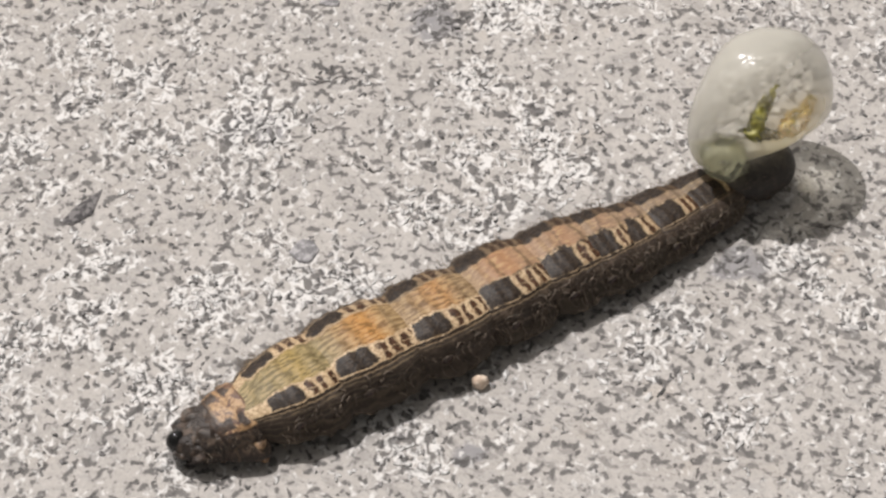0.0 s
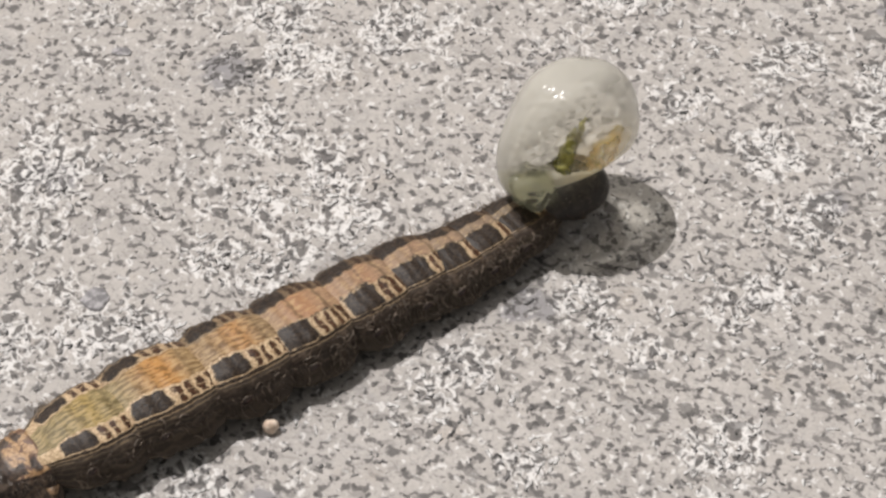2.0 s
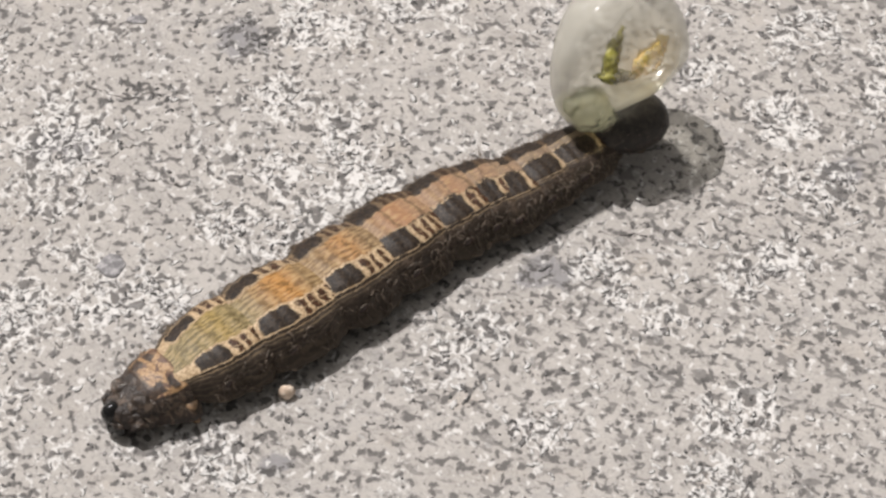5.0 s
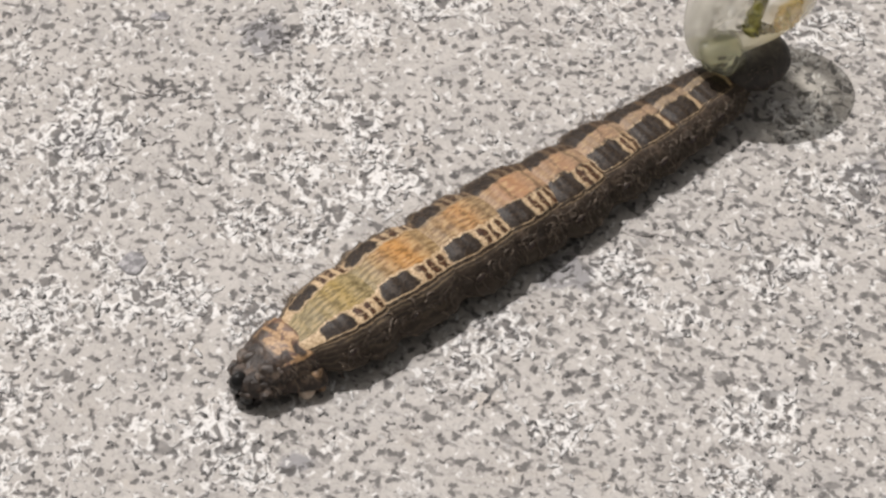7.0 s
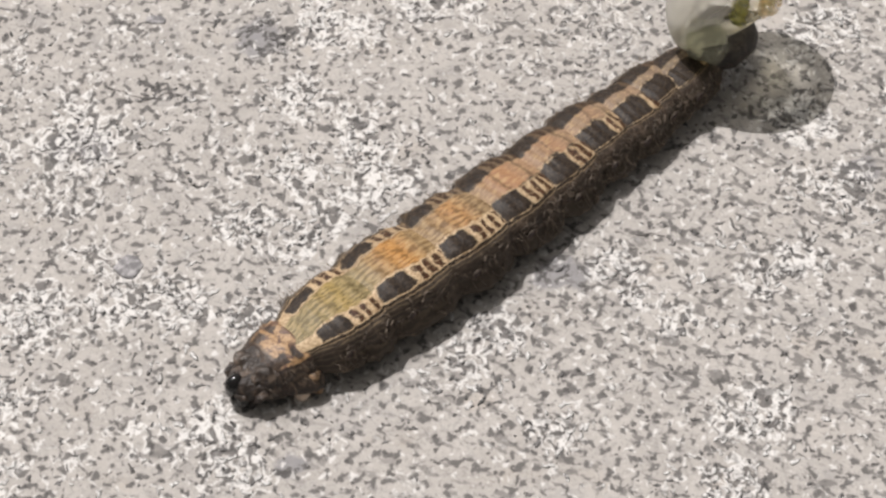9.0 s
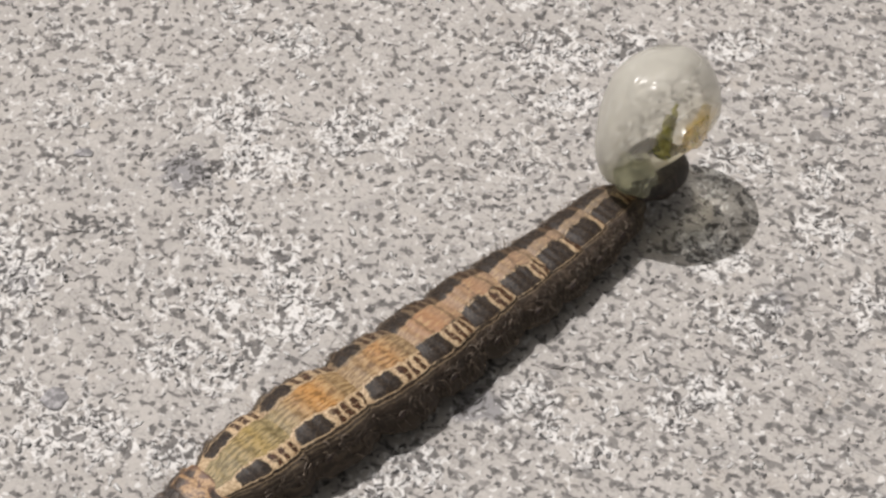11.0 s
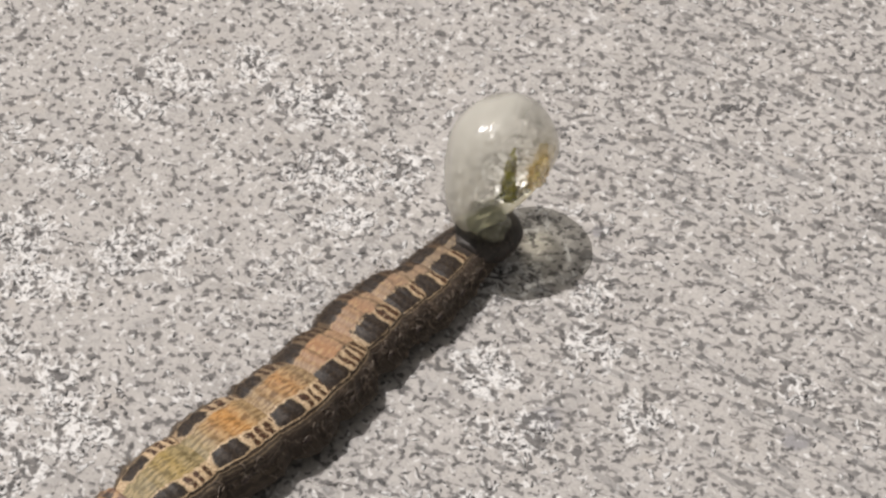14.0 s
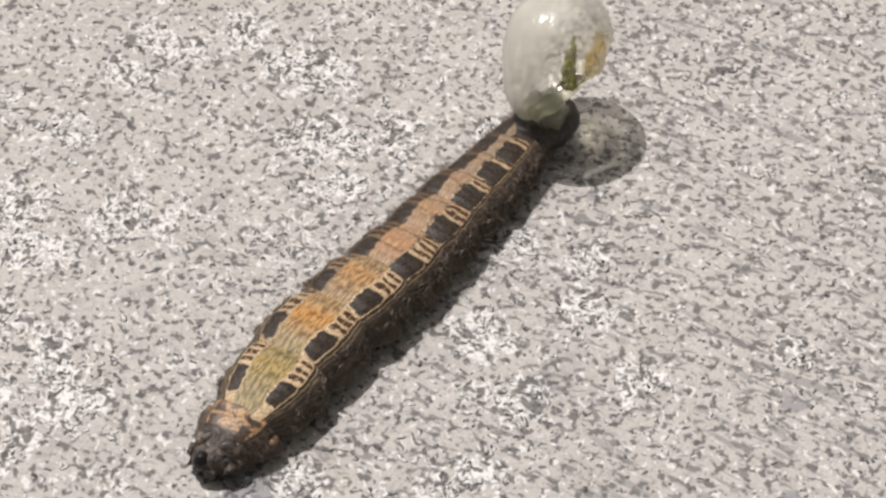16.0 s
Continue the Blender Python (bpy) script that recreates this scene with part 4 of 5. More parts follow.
# ---- how things move ----
S1 = [
    (0.0, -11.97, -32.46, 0.00, 214.5), (0.5, -11.93, -32.33, 0.00, 214.4), (1.0, -11.78, -32.29, 0.00, 214.7), (1.5, -11.79, -32.34, 0.00, 214.1),
    (2.0, -11.78, -32.33, 0.00, 213.9), (2.5, -11.64, -32.25, 0.00, 213.7), (3.0, -11.52, -32.47, 0.00, 213.5), (3.5, -11.60, -32.30, 0.00, 213.9),
    (4.0, -8.94, -30.26, 0.00, 218.2), (4.2, -8.39, -30.46, 0.00, 219.7), (6.3, -1.53, -27.22, 0.00, 220.0), (6.5, -1.34, -27.18, 0.00, 220.2),
    (7.0, -1.07, -27.14, 0.00, 221.0), (7.5, -1.03, -27.22, 0.00, 222.7), (8.0, -0.99, -27.11, 0.00, 222.1), (8.2, -0.91, -26.97, 0.00, 222.1),
    (10.3, -1.13, -27.85, 0.00, 220.5), (10.5, -1.08, -27.89, 0.00, 222.3), (11.0, -1.09, -27.92, 0.00, 222.5), (11.5, -1.09, -28.10, 0.00, 220.8),
    (12.0, -0.77, -28.20, 0.00, 225.7), (12.5, -0.92, -28.12, 0.00, 226.4), (13.0, 2.75, -25.14, 0.00, 232.4), (13.5, 5.44, -23.54, 0.00, 233.2),
    (14.0, 6.26, -21.38, 0.00, 221.9), (14.5, 6.44, -20.99, 0.00, 223.5), (15.0, 8.89, -19.91, 0.00, 235.0), (15.5, 10.89, -18.95, 0.00, 240.1),
    (16.0, 12.37, -16.84, 0.00, 237.1),
]
S2 = [
    (0.0, -8.65, -30.11, 0.00, 213.1), (0.5, -8.60, -29.98, 0.00, 213.1), (1.0, -8.38, -29.86, 0.00, 214.2), (1.5, -8.44, -30.00, 0.00, 212.8),
    (2.0, -8.35, -29.96, 0.00, 212.9), (2.5, -8.22, -29.91, 0.00, 213.2), (3.0, -8.15, -30.17, 0.00, 213.2), (3.5, -8.20, -29.95, 0.00, 213.3),
    (4.0, -5.66, -27.61, 0.00, 216.7), (4.2, -5.31, -27.82, 0.00, 219.0), (6.3, 1.53, -24.59, 0.00, 218.0), (6.5, 1.70, -24.55, 0.00, 219.3),
    (7.0, 1.96, -24.43, 0.00, 219.9), (7.5, 1.94, -24.41, 0.00, 222.4), (8.0, 2.02, -24.31, 0.00, 221.6), (8.2, 2.09, -24.18, 0.00, 222.2),
    (10.3, 2.02, -25.10, 0.00, 220.4), (10.5, 2.00, -25.02, 0.00, 221.0), (11.0, 1.96, -25.04, 0.00, 220.9), (11.5, 2.17, -25.22, 0.00, 220.8),
    (12.0, 2.17, -25.10, 0.00, 221.9), (12.5, 1.99, -24.98, 0.00, 222.7), (13.0, 5.33, -21.72, 0.00, 228.4), (13.5, 7.94, -20.11, 0.00, 228.3),
    (14.0, 9.46, -18.43, 0.00, 221.9), (14.5, 9.55, -17.95, 0.00, 223.5), (15.0, 11.22, -16.49, 0.00, 231.9), (15.5, 13.06, -15.07, 0.00, 237.2),
    (16.0, 14.66, -13.21, 0.00, 233.8),
]
S3 = [
    (0.0, -4.92, -27.83, 0.00, 213.1), (0.5, -4.86, -27.69, 0.00, 212.2), (1.0, -4.50, -27.29, 0.00, 212.1), (1.5, -4.57, -27.65, 0.00, 213.2),
    (2.0, -4.43, -27.53, 0.00, 212.7), (2.5, -4.29, -27.40, 0.00, 212.1), (3.0, -4.27, -27.68, 0.00, 214.3), (3.5, -4.34, -27.50, 0.00, 213.0),
    (4.0, -1.92, -25.00, 0.00, 212.3), (4.2, -1.69, -24.99, 0.00, 216.6), (6.3, 4.76, -22.26, 0.00, 220.0), (6.5, 4.96, -21.99, 0.00, 219.3),
    (7.0, 5.27, -21.79, 0.00, 219.7), (7.5, 5.12, -21.57, 0.00, 224.2), (8.0, 5.29, -21.48, 0.00, 223.0), (8.2, 5.32, -21.28, 0.00, 223.4),
    (10.3, 5.40, -22.24, 0.00, 222.3), (10.5, 5.69, -21.96, 0.00, 221.9), (11.0, 5.63, -22.05, 0.00, 221.5), (11.5, 5.80, -22.11, 0.00, 221.9),
    (12.0, 5.89, -22.16, 0.00, 220.2), (12.5, 5.68, -21.97, 0.00, 221.0), (13.0, 8.63, -18.46, 0.00, 226.4), (13.5, 11.03, -17.22, 0.00, 223.8),
    (14.0, 12.65, -15.61, 0.00, 225.4), (14.5, 12.78, -14.92, 0.00, 224.8), (15.0, 14.10, -13.21, 0.00, 229.2), (15.5, 15.79, -11.30, 0.00, 232.7),
    (16.0, 17.46, -9.83, 0.00, 230.0),
]
S4 = [
    (0.0, -1.54, -25.60, 0.00, 214.7), (0.5, -1.38, -25.56, 0.00, 214.9), (1.0, -1.43, -25.63, 0.00, 212.4), (1.5, -1.21, -25.40, 0.00, 216.4),
    (2.0, -1.11, -25.43, 0.00, 214.7), (2.5, -1.19, -25.62, 0.00, 213.5), (3.0, -0.91, -25.36, 0.00, 216.3), (3.5, -0.87, -25.32, 0.00, 213.6),
    (4.0, 1.02, -23.51, 0.00, 208.5), (4.2, 1.34, -23.02, 0.00, 213.5), (6.3, 7.56, -19.67, 0.00, 223.2), (6.5, 7.98, -19.54, 0.00, 219.5),
    (7.0, 8.06, -19.50, 0.00, 218.8), (7.5, 8.07, -18.59, 0.00, 223.4), (8.0, 8.15, -18.73, 0.00, 224.7), (8.2, 8.10, -18.64, 0.00, 224.0),
    (10.3, 8.43, -19.40, 0.00, 228.3), (10.5, 8.56, -19.28, 0.00, 226.6), (11.0, 8.34, -19.56, 0.00, 225.8), (11.5, 8.61, -19.58, 0.00, 225.3),
    (12.0, 8.84, -19.60, 0.00, 224.8), (12.5, 8.50, -19.47, 0.00, 224.3), (13.0, 11.33, -15.57, 0.00, 227.3), (13.5, 13.51, -14.92, 0.00, 227.0),
    (14.0, 15.12, -12.86, 0.00, 233.2), (14.5, 15.28, -12.42, 0.00, 229.2), (15.0, 16.57, -10.46, 0.00, 232.8), (15.5, 18.05, -8.70, 0.00, 231.4),
    (16.0, 19.94, -7.08, 0.00, 231.5),
]
S5 = [
    (0.0, 1.54, -23.60, 0.00, 213.5), (0.5, 1.85, -23.26, 0.00, 217.5), (1.0, 1.30, -23.85, 0.00, 217.8), (1.5, 1.93, -23.10, 0.00, 216.3),
    (2.0, 2.18, -23.20, 0.00, 216.4), (2.5, 1.82, -23.60, 0.00, 217.9), (3.0, 1.98, -23.34, 0.00, 215.6), (3.5, 2.39, -23.28, 0.00, 215.7),
    (4.0, 3.48, -22.30, 0.00, 212.3), (4.2, 4.01, -21.46, 0.00, 211.1), (6.3, 10.47, -17.18, 0.00, 221.1), (6.5, 10.64, -17.57, 0.00, 223.8),
    (7.0, 10.70, -17.68, 0.00, 220.9), (7.5, 10.87, -16.42, 0.00, 218.0), (8.0, 10.92, -16.21, 0.00, 226.3), (8.2, 10.57, -16.51, 0.00, 226.7),
    (10.3, 11.20, -16.04, 0.00, 230.7), (10.5, 11.01, -16.62, 0.00, 229.2), (11.0, 10.87, -16.95, 0.00, 226.1), (11.5, 11.09, -17.06, 0.00, 224.3),
    (12.0, 11.53, -16.85, 0.00, 227.9), (12.5, 11.16, -16.91, 0.00, 225.9), (13.0, 13.80, -13.16, 0.00, 222.5), (13.5, 15.87, -12.31, 0.00, 228.8),
    (14.0, 17.54, -9.38, 0.00, 234.2), (14.5, 17.64, -9.60, 0.00, 230.9), (15.0, 18.73, -7.46, 0.00, 235.7), (15.5, 20.05, -6.30, 0.00, 231.8),
    (16.0, 22.20, -4.20, 0.00, 234.7),
]
S6 = [
    (0.0, 3.63, -22.49, 0.00, 211.5), (0.5, 4.45, -21.40, 0.00, 215.5), (1.0, 3.63, -22.03, 0.00, 215.8), (1.5, 4.22, -21.73, 0.00, 208.5),
    (2.0, 4.88, -21.33, 0.00, 213.7), (2.5, 4.35, -21.62, 0.00, 217.5), (3.0, 4.09, -22.10, 0.00, 210.3), (3.5, 4.55, -21.74, 0.00, 217.4),
    (4.0, 5.61, -20.90, 0.00, 215.5), (4.2, 5.95, -20.53, 0.00, 210.8), (6.3, 12.87, -15.38, 0.00, 213.9), (6.5, 12.72, -15.33, 0.00, 227.2),
    (7.0, 13.24, -15.36, 0.00, 222.7), (7.5, 12.92, -15.11, 0.00, 217.6), (8.0, 13.40, -13.60, 0.00, 227.4), (8.2, 12.94, -13.86, 0.00, 228.4),
    (10.3, 13.13, -14.09, 0.00, 220.0), (10.5, 13.06, -14.45, 0.00, 227.7), (11.0, 13.28, -14.78, 0.00, 224.4), (11.5, 13.01, -15.64, 0.00, 219.5),
    (12.0, 13.65, -14.66, 0.00, 224.9), (12.5, 13.34, -14.85, 0.00, 224.0), (13.0, 15.67, -11.94, 0.00, 215.3), (13.5, 18.05, -10.13, 0.00, 225.8),
    (14.0, 19.56, -7.16, 0.00, 226.1), (14.5, 19.81, -7.25, 0.00, 227.8), (15.0, 20.87, -4.60, 0.00, 231.7), (15.5, 21.93, -4.17, 0.00, 229.3),
    (16.0, 24.11, -1.63, 0.00, 234.8),
]
S7 = [
    (0.0, 5.13, -21.71, 0.01, 214.8), (0.5, 6.51, -20.25, 0.05, 215.2), (1.0, 6.16, -20.67, 0.11, 212.3), (1.5, 5.82, -21.27, 0.11, 206.7),
    (2.0, 6.94, -20.33, 0.05, 213.8), (2.5, 6.73, -20.16, 0.05, 214.7), (3.0, 5.83, -21.38, 0.11, 209.3), (3.5, 6.58, -20.39, 0.05, 217.4),
    (4.0, 7.67, -19.63, 0.10, 217.7), (4.2, 7.68, -19.58, 0.11, 213.2), (6.3, 15.01, -14.43, 0.06, 209.6), (6.5, 15.15, -13.07, 0.06, 221.0),
    (7.0, 15.69, -13.43, 0.08, 220.8), (7.5, 14.64, -13.85, 0.06, 225.5), (8.0, 15.37, -11.75, 0.07, 229.9), (8.2, 15.47, -11.37, 0.06, 227.2),
    (10.3, 14.93, -13.21, 0.10, 221.1), (10.5, 15.18, -12.41, 0.10, 227.1), (11.0, 15.47, -12.80, 0.07, 226.2), (11.5, 14.91, -14.23, 0.09, 222.7),
    (12.0, 15.43, -13.34, 0.09, 223.4), (12.5, 15.29, -13.28, 0.06, 226.9), (13.0, 17.05, -11.17, 0.03, 224.6), (13.5, 19.81, -8.63, 0.00, 230.0),
    (14.0, 21.10, -6.04, 0.03, 226.8), (14.5, 21.57, -5.64, 0.04, 229.0), (15.0, 22.66, -2.90, 0.03, 228.4), (15.5, 23.67, -2.47, 0.03, 233.6),
    (16.0, 25.81, 0.46, 0.03, 234.5),
]
S8 = [
    (0.0, 7.42, -20.13, 0.03, 216.8), (0.5, 8.59, -18.78, 0.17, 217.9), (1.0, 8.11, -19.48, 0.37, 214.2), (1.5, 7.52, -20.33, 0.38, 212.0),
    (2.0, 8.93, -18.91, 0.16, 218.1), (2.5, 8.87, -18.78, 0.17, 215.5), (3.0, 7.97, -20.19, 0.37, 211.7), (3.5, 8.43, -19.07, 0.17, 218.4),
    (4.0, 9.72, -18.03, 0.35, 220.4), (4.2, 9.77, -18.31, 0.37, 213.9), (6.3, 16.28, -13.72, 0.19, 213.7), (6.5, 16.97, -11.95, 0.20, 214.5),
    (7.0, 17.66, -11.85, 0.26, 221.2), (7.5, 16.16, -12.15, 0.20, 230.9), (8.0, 16.78, -9.96, 0.23, 234.3), (8.2, 17.22, -9.59, 0.22, 228.0),
    (10.3, 16.35, -11.61, 0.35, 231.3), (10.5, 16.58, -11.01, 0.32, 228.4), (11.0, 17.34, -10.90, 0.23, 227.9), (11.5, 16.84, -12.43, 0.29, 225.4),
    (12.0, 17.13, -11.70, 0.29, 226.6), (12.5, 17.47, -10.78, 0.20, 230.8), (13.0, 19.01, -8.98, 0.09, 230.3), (13.5, 21.97, -5.82, 0.00, 234.3),
    (14.0, 22.71, -4.15, 0.12, 232.1), (14.5, 23.67, -3.16, 0.14, 231.7), (15.0, 24.07, -1.35, 0.12, 230.6), (15.5, 25.67, 0.51, 0.12, 238.0),
    (16.0, 27.27, 2.39, 0.12, 235.5),
]
S0 = [
    (0.0, -14.07, -33.90, 0.00, 212.5), (0.5, -14.03, -33.77, 0.00, 212.4), (1.0, -13.88, -33.74, 0.00, 212.7), (1.5, -13.90, -33.77, 0.00, 212.1),
    (2.0, -13.90, -33.75, 0.00, 211.9), (2.5, -13.76, -33.66, 0.00, 211.7), (3.0, -13.64, -33.88, 0.00, 211.5), (3.5, -13.72, -33.72, 0.00, 211.9),
    (4.0, -10.94, -31.84, 0.00, 216.2), (4.2, -10.36, -32.09, 0.00, 217.7), (6.3, -3.48, -28.86, 0.00, 218.0), (6.5, -3.29, -28.82, 0.00, 218.2),
    (7.0, -3.00, -28.81, 0.00, 219.0), (7.5, -2.91, -28.95, 0.00, 220.7), (8.0, -2.88, -28.82, 0.00, 220.1), (8.2, -2.80, -28.68, 0.00, 220.1),
    (10.3, -3.07, -29.51, 0.00, 218.5), (10.5, -2.96, -29.61, 0.00, 220.3), (11.0, -2.97, -29.64, 0.00, 220.5), (11.5, -3.02, -29.77, 0.00, 218.8),
    (12.0, -2.55, -30.02, 0.00, 223.7), (12.5, -2.67, -29.97, 0.00, 224.4), (13.0, 1.19, -27.16, 0.00, 230.4), (13.5, 3.92, -25.58, 0.00, 231.2),
    (14.0, 4.37, -23.08, 0.00, 219.9), (14.5, 4.59, -22.74, 0.00, 221.5), (15.0, 7.42, -22.00, 0.00, 233.0), (15.5, 9.62, -21.16, 0.00, 238.1),
    (16.0, 10.98, -18.98, 0.00, 235.1),
]
HEAD = [
    (0.0, -15.60, -34.76, 0.00, 209.5), (0.5, -15.55, -34.64, 0.00, 209.4), (1.0, -15.40, -34.60, 0.00, 209.7), (1.5, -15.43, -34.62, 0.00, 209.1),
    (2.0, -15.43, -34.59, 0.00, 208.9), (2.5, -15.30, -34.50, 0.00, 208.7), (3.0, -15.18, -34.71, 0.00, 208.5), (3.5, -15.25, -34.56, 0.00, 208.9),
    (4.0, -12.40, -32.80, 0.00, 213.2), (4.2, -11.79, -33.08, 0.00, 214.7), (6.3, -4.78, -30.03, 0.00, 222.0), (6.5, -4.58, -30.00, 0.00, 222.2),
    (7.0, -4.28, -30.01, 0.00, 223.0), (7.5, -4.15, -30.18, 0.00, 224.7), (8.0, -4.14, -30.04, 0.00, 224.1), (8.2, -4.06, -29.90, 0.00, 224.1),
    (10.3, -4.49, -30.53, 0.00, 215.5), (10.5, -4.35, -30.67, 0.00, 217.3), (11.0, -4.36, -30.70, 0.00, 217.5), (11.5, -4.44, -30.79, 0.00, 215.8),
    (12.0, -3.88, -31.17, 0.00, 220.7), (12.5, -3.98, -31.13, 0.00, 221.4), (13.0, 0.01, -28.45, 0.00, 227.4), (13.5, 2.75, -26.89, 0.00, 228.2),
    (14.0, 2.97, -24.13, 0.00, 216.9), (14.5, 3.22, -23.83, 0.00, 218.5), (15.0, 6.30, -23.34, 0.00, 230.0), (15.5, 8.62, -22.60, 0.00, 235.1),
    (16.0, 9.91, -20.36, 0.00, 232.1),
]
S9 = [
    (0.0, 9.52, -18.56, 0.05, 216.8), (0.5, 10.46, -17.32, 0.32, 217.9), (1.0, 9.83, -18.31, 0.70, 214.2), (1.5, 9.05, -19.38, 0.71, 212.0),
    (2.0, 10.74, -17.49, 0.30, 218.1), (2.5, 10.79, -17.40, 0.32, 215.5), (3.0, 9.90, -19.00, 0.70, 211.7), (3.5, 10.08, -17.76, 0.32, 218.4),
    (4.0, 11.54, -16.48, 0.65, 220.4), (4.2, 11.63, -17.06, 0.70, 213.9), (6.3, 18.24, -12.41, 0.35, 213.7), (6.5, 18.41, -10.96, 0.38, 214.5),
    (7.0, 19.35, -10.37, 0.49, 221.2), (7.5, 17.68, -10.28, 0.38, 230.9), (8.0, 18.12, -8.10, 0.43, 234.3), (8.2, 18.57, -8.09, 0.41, 228.0),
    (10.3, 17.45, -10.23, 0.65, 231.3), (10.5, 17.62, -9.84, 0.59, 228.4), (11.0, 18.79, -9.29, 0.43, 227.9), (11.5, 18.35, -10.91, 0.54, 225.4),
    (12.0, 18.44, -10.32, 0.54, 226.6), (12.5, 19.21, -8.64, 0.38, 230.8), (13.0, 20.60, -7.06, 0.16, 230.3), (13.5, 23.74, -3.36, 0.00, 234.3),
    (14.0, 23.99, -2.51, 0.22, 232.1), (14.5, 25.35, -1.04, 0.27, 231.7), (15.0, 25.17, -0.02, 0.22, 230.6), (15.5, 27.27, 3.08, 0.22, 238.0),
    (16.0, 28.39, 4.02, 0.22, 235.5),
]
TAIL = [
    (0.0, 12.74, -16.16, 0.07, 216.8), (0.5, 13.67, -14.82, 0.43, 217.9), (1.0, 13.78, -15.62, 0.94, 214.2), (1.5, 13.30, -16.73, 0.95, 212.0),
    (2.0, 14.14, -14.83, 0.40, 218.1), (2.5, 14.50, -14.76, 0.43, 215.5), (3.0, 13.54, -16.74, 0.94, 211.7), (3.5, 12.89, -15.54, 0.43, 218.4),
    (4.0, 14.72, -13.79, 0.86, 220.4), (4.2, 15.01, -14.79, 0.94, 213.9), (6.3, 21.70, -10.11, 0.47, 213.7), (6.5, 21.51, -8.83, 0.50, 214.5),
    (7.0, 22.42, -7.69, 0.65, 221.2), (7.5, 20.31, -7.03, 0.50, 230.9), (8.0, 20.51, -4.76, 0.58, 234.3), (8.2, 21.20, -5.17, 0.54, 228.0),
    (10.3, 20.07, -6.97, 0.86, 231.3), (10.5, 20.31, -6.81, 0.79, 228.4), (11.0, 22.02, -5.70, 0.58, 227.9), (11.5, 21.87, -7.34, 0.72, 225.4),
    (12.0, 21.65, -6.93, 0.72, 226.6), (12.5, 22.10, -5.09, 0.50, 230.8), (13.0, 22.98, -4.58, 0.22, 230.3), (13.5, 25.87, -1.26, 0.00, 234.3),
    (14.0, 25.97, -0.79, 0.29, 232.1), (14.5, 27.45, 0.81, 0.36, 231.7), (15.0, 27.04, 1.48, 0.29, 230.6), (15.5, 29.59, 5.82, 0.29, 238.0),
    (16.0, 30.34, 5.97, 0.29, 235.5),
]
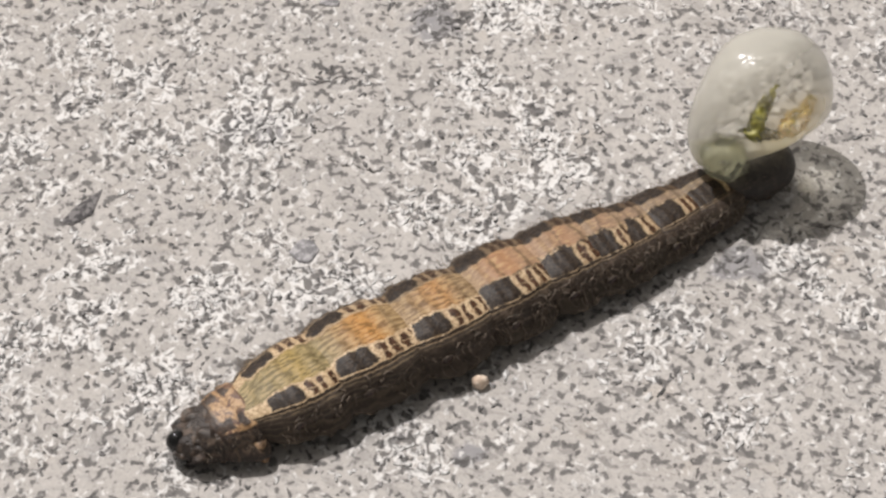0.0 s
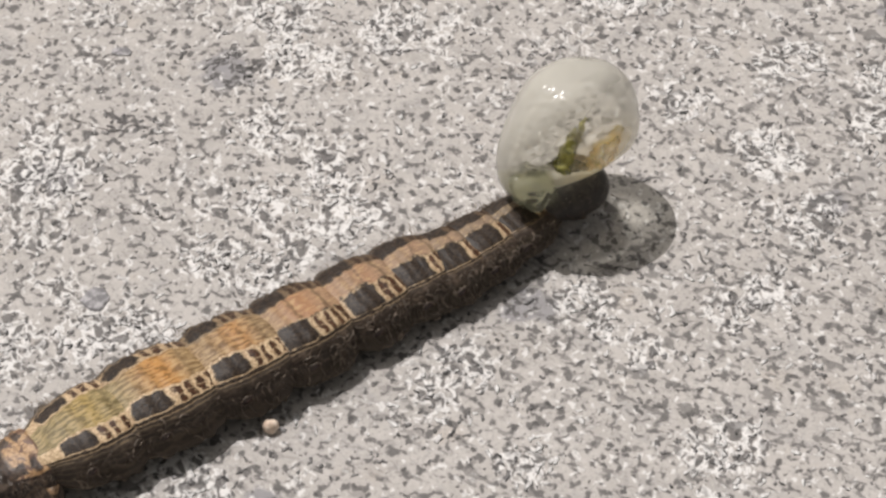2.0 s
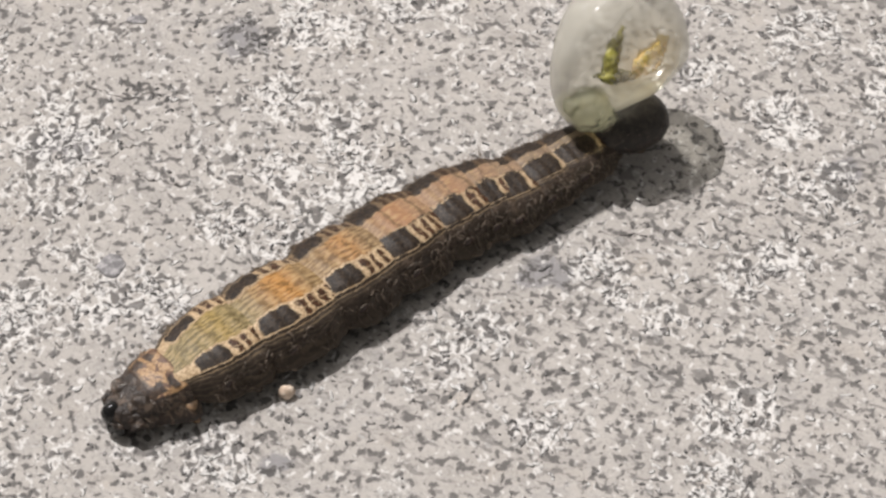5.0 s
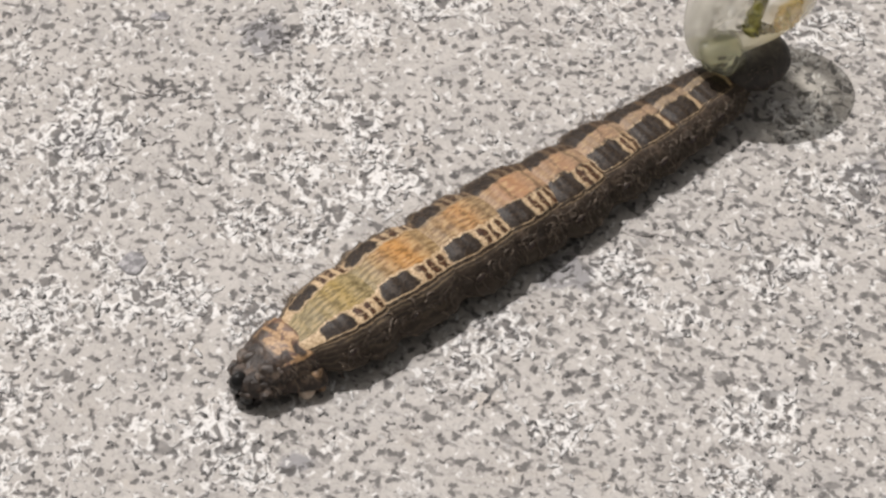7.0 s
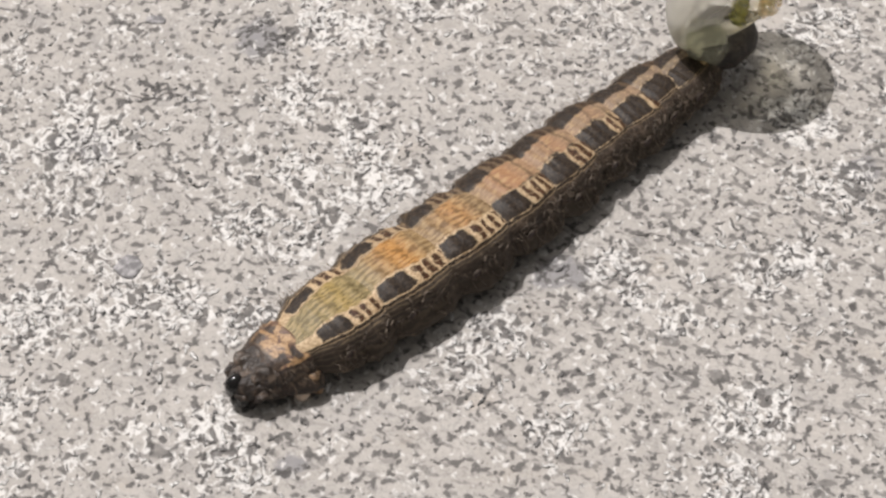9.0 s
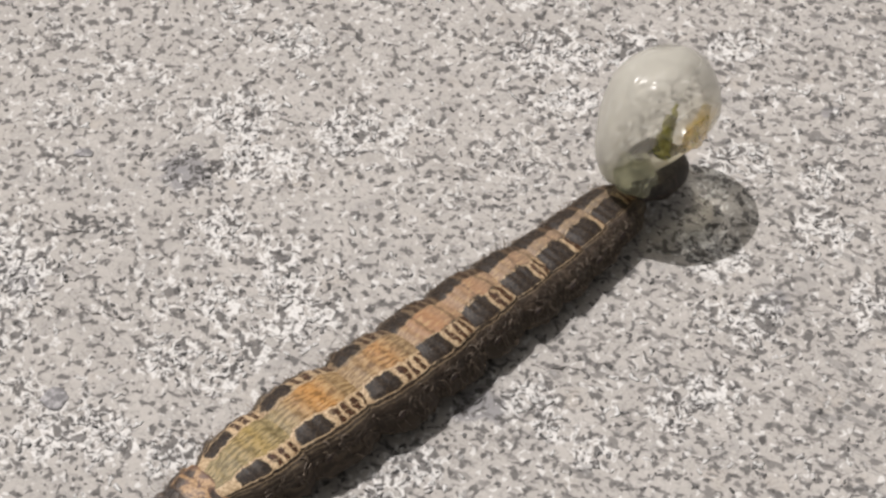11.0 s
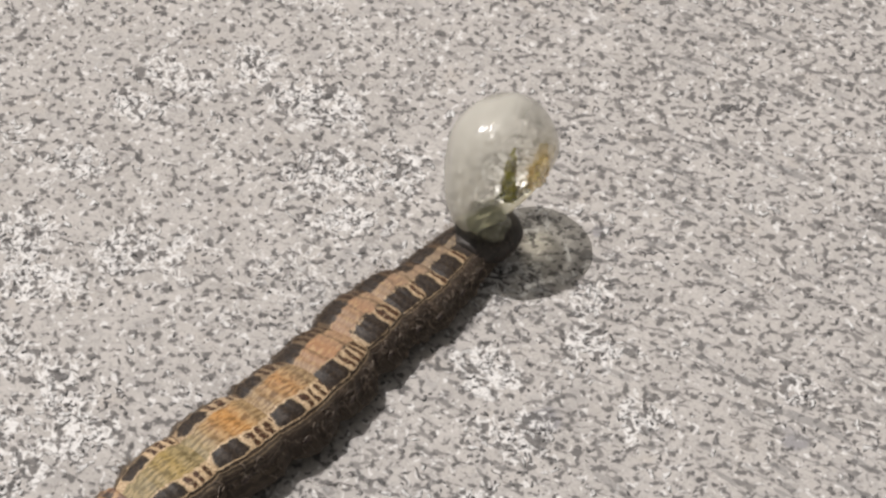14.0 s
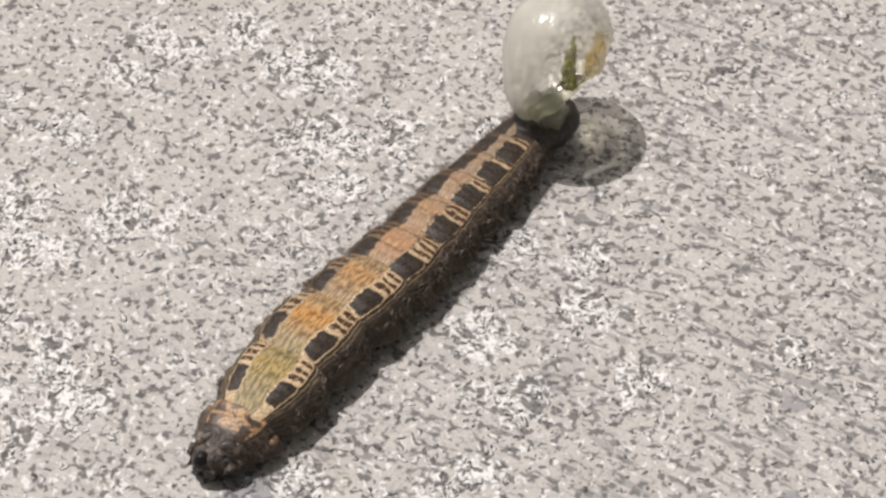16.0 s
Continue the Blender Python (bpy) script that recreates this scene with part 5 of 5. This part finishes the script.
SAC_ROWS = [
    (0.0, 9.45, -17.35, 2.90, 0.716, 0.562, 0.415, 216.8),
    (0.5, 10.20, -16.32, 3.12, 0.727, 0.541, 0.422, 217.9),
    (1.0, 9.63, -17.62, 3.57, 0.654, 0.586, 0.478, 214.2),
    (1.5, 8.70, -18.86, 3.56, 0.665, 0.576, 0.476, 212.0),
    (2.0, 10.51, -16.45, 3.09, 0.719, 0.533, 0.446, 218.1),
    (2.5, 10.66, -16.32, 3.20, 0.717, 0.528, 0.455, 215.5),
    (3.0, 9.73, -18.03, 3.78, 0.747, 0.500, 0.438, 211.7),
    (3.5, 9.91, -17.06, 2.92, 0.601, 0.610, 0.516, 218.4),
    (4.0, 11.58, -15.64, 3.37, 0.588, 0.624, 0.516, 220.4),
    (4.2, 11.58, -16.45, 3.47, 0.614, 0.608, 0.503, 213.9),
    (6.3, 17.95, -11.18, 3.17, 0.682, 0.565, 0.464, 213.7),
    (6.5, 18.13, -10.41, 3.21, 0.680, 0.567, 0.465, 214.5),
    (7.0, 18.95, -9.02, 3.37, 0.676, 0.573, 0.464, 221.2),
    (7.5, 16.89, -8.38, 3.23, 0.677, 0.576, 0.458, 230.9),
    (8.0, 17.59, -6.45, 3.32, 0.678, 0.577, 0.455, 234.3),
    (8.2, 18.23, -6.92, 3.28, 0.679, 0.577, 0.454, 228.0),
    (10.3, 17.79, -9.38, 3.40, 0.533, 0.652, 0.540, 231.3),
    (10.5, 17.87, -9.12, 3.37, 0.548, 0.642, 0.536, 228.4),
    (11.0, 19.28, -8.12, 3.27, 0.588, 0.612, 0.529, 227.9),
    (11.5, 18.83, -9.97, 3.30, 0.567, 0.616, 0.547, 225.4),
    (12.0, 18.88, -9.80, 3.00, 0.464, 0.666, 0.584, 226.6),
    (12.5, 20.07, -7.75, 2.65, 0.376, 0.697, 0.610, 230.8),
    (13.0, 21.24, -6.17, 2.44, 0.435, 0.672, 0.600, 230.3),
    (13.5, 24.45, -1.99, 2.29, 0.467, 0.647, 0.602, 234.3),
    (14.0, 24.43, -1.69, 2.57, 0.449, 0.648, 0.616, 232.1),
    (14.5, 26.05, 0.08, 2.66, 0.447, 0.647, 0.618, 231.7),
    (15.0, 25.50, 0.62, 2.59, 0.451, 0.645, 0.617, 230.6),
    (15.5, 28.00, 4.54, 2.59, 0.434, 0.653, 0.620, 238.0),
    (16.0, 28.82, 4.87, 2.57, 0.427, 0.660, 0.619, 235.5),
]


def motions():
    root = {row[0]: pose(row[1] * MM, row[2] * MM, 0, 0, 0, row[4]) for row in S4}
    walk(caterpillar, sorted(root.items(), key=lambda row: row[0]))
    pairs = [(head_part, HEAD), (collar_part, S0), (tail_part, TAIL)]
    pairs += list(zip(segments, (S1, S2, S3, S4, S5, S6, S7, S8, S9)))
    for ob, rows in pairs:
        if ob in (head_part, collar_part):
            rows = [(t, x, y + 0.18, z, a) for t, x, y, z, a in rows]
        # the last rings crowd up towards the head
        crowd = {segments[6]: 0.25, segments[7]: 0.5, segments[8]: 0.45}.get(ob, 0.0)
        rows = [(t, x + crowd * math.cos(radians(a)), y + crowd * math.sin(radians(a)), z, a) for t, x, y, z, a in rows]
        walk(ob, [(t, root[t].inverted() @ pose(x * MM, y * MM, z * MM, 0, 0, a)) for t, x, y, z, a in rows])
    rows = []
    for t, x, y, z, ax, ay, az, a in SAC_ROWS:
        up = Vector((ax, ay, az)).normalized()
        side = (Vector((math.cos(radians(a)), math.sin(radians(a)), 0)))
        side = (side - up * side.dot(up)).normalized()
        turn = Matrix((side, up.cross(side), up)).transposed().to_4x4()
        rows.append((t, root[t].inverted() @ Matrix.Translation((x * MM, y * MM, z * MM)) @ turn))
    walk(sac_part, rows)


motions()
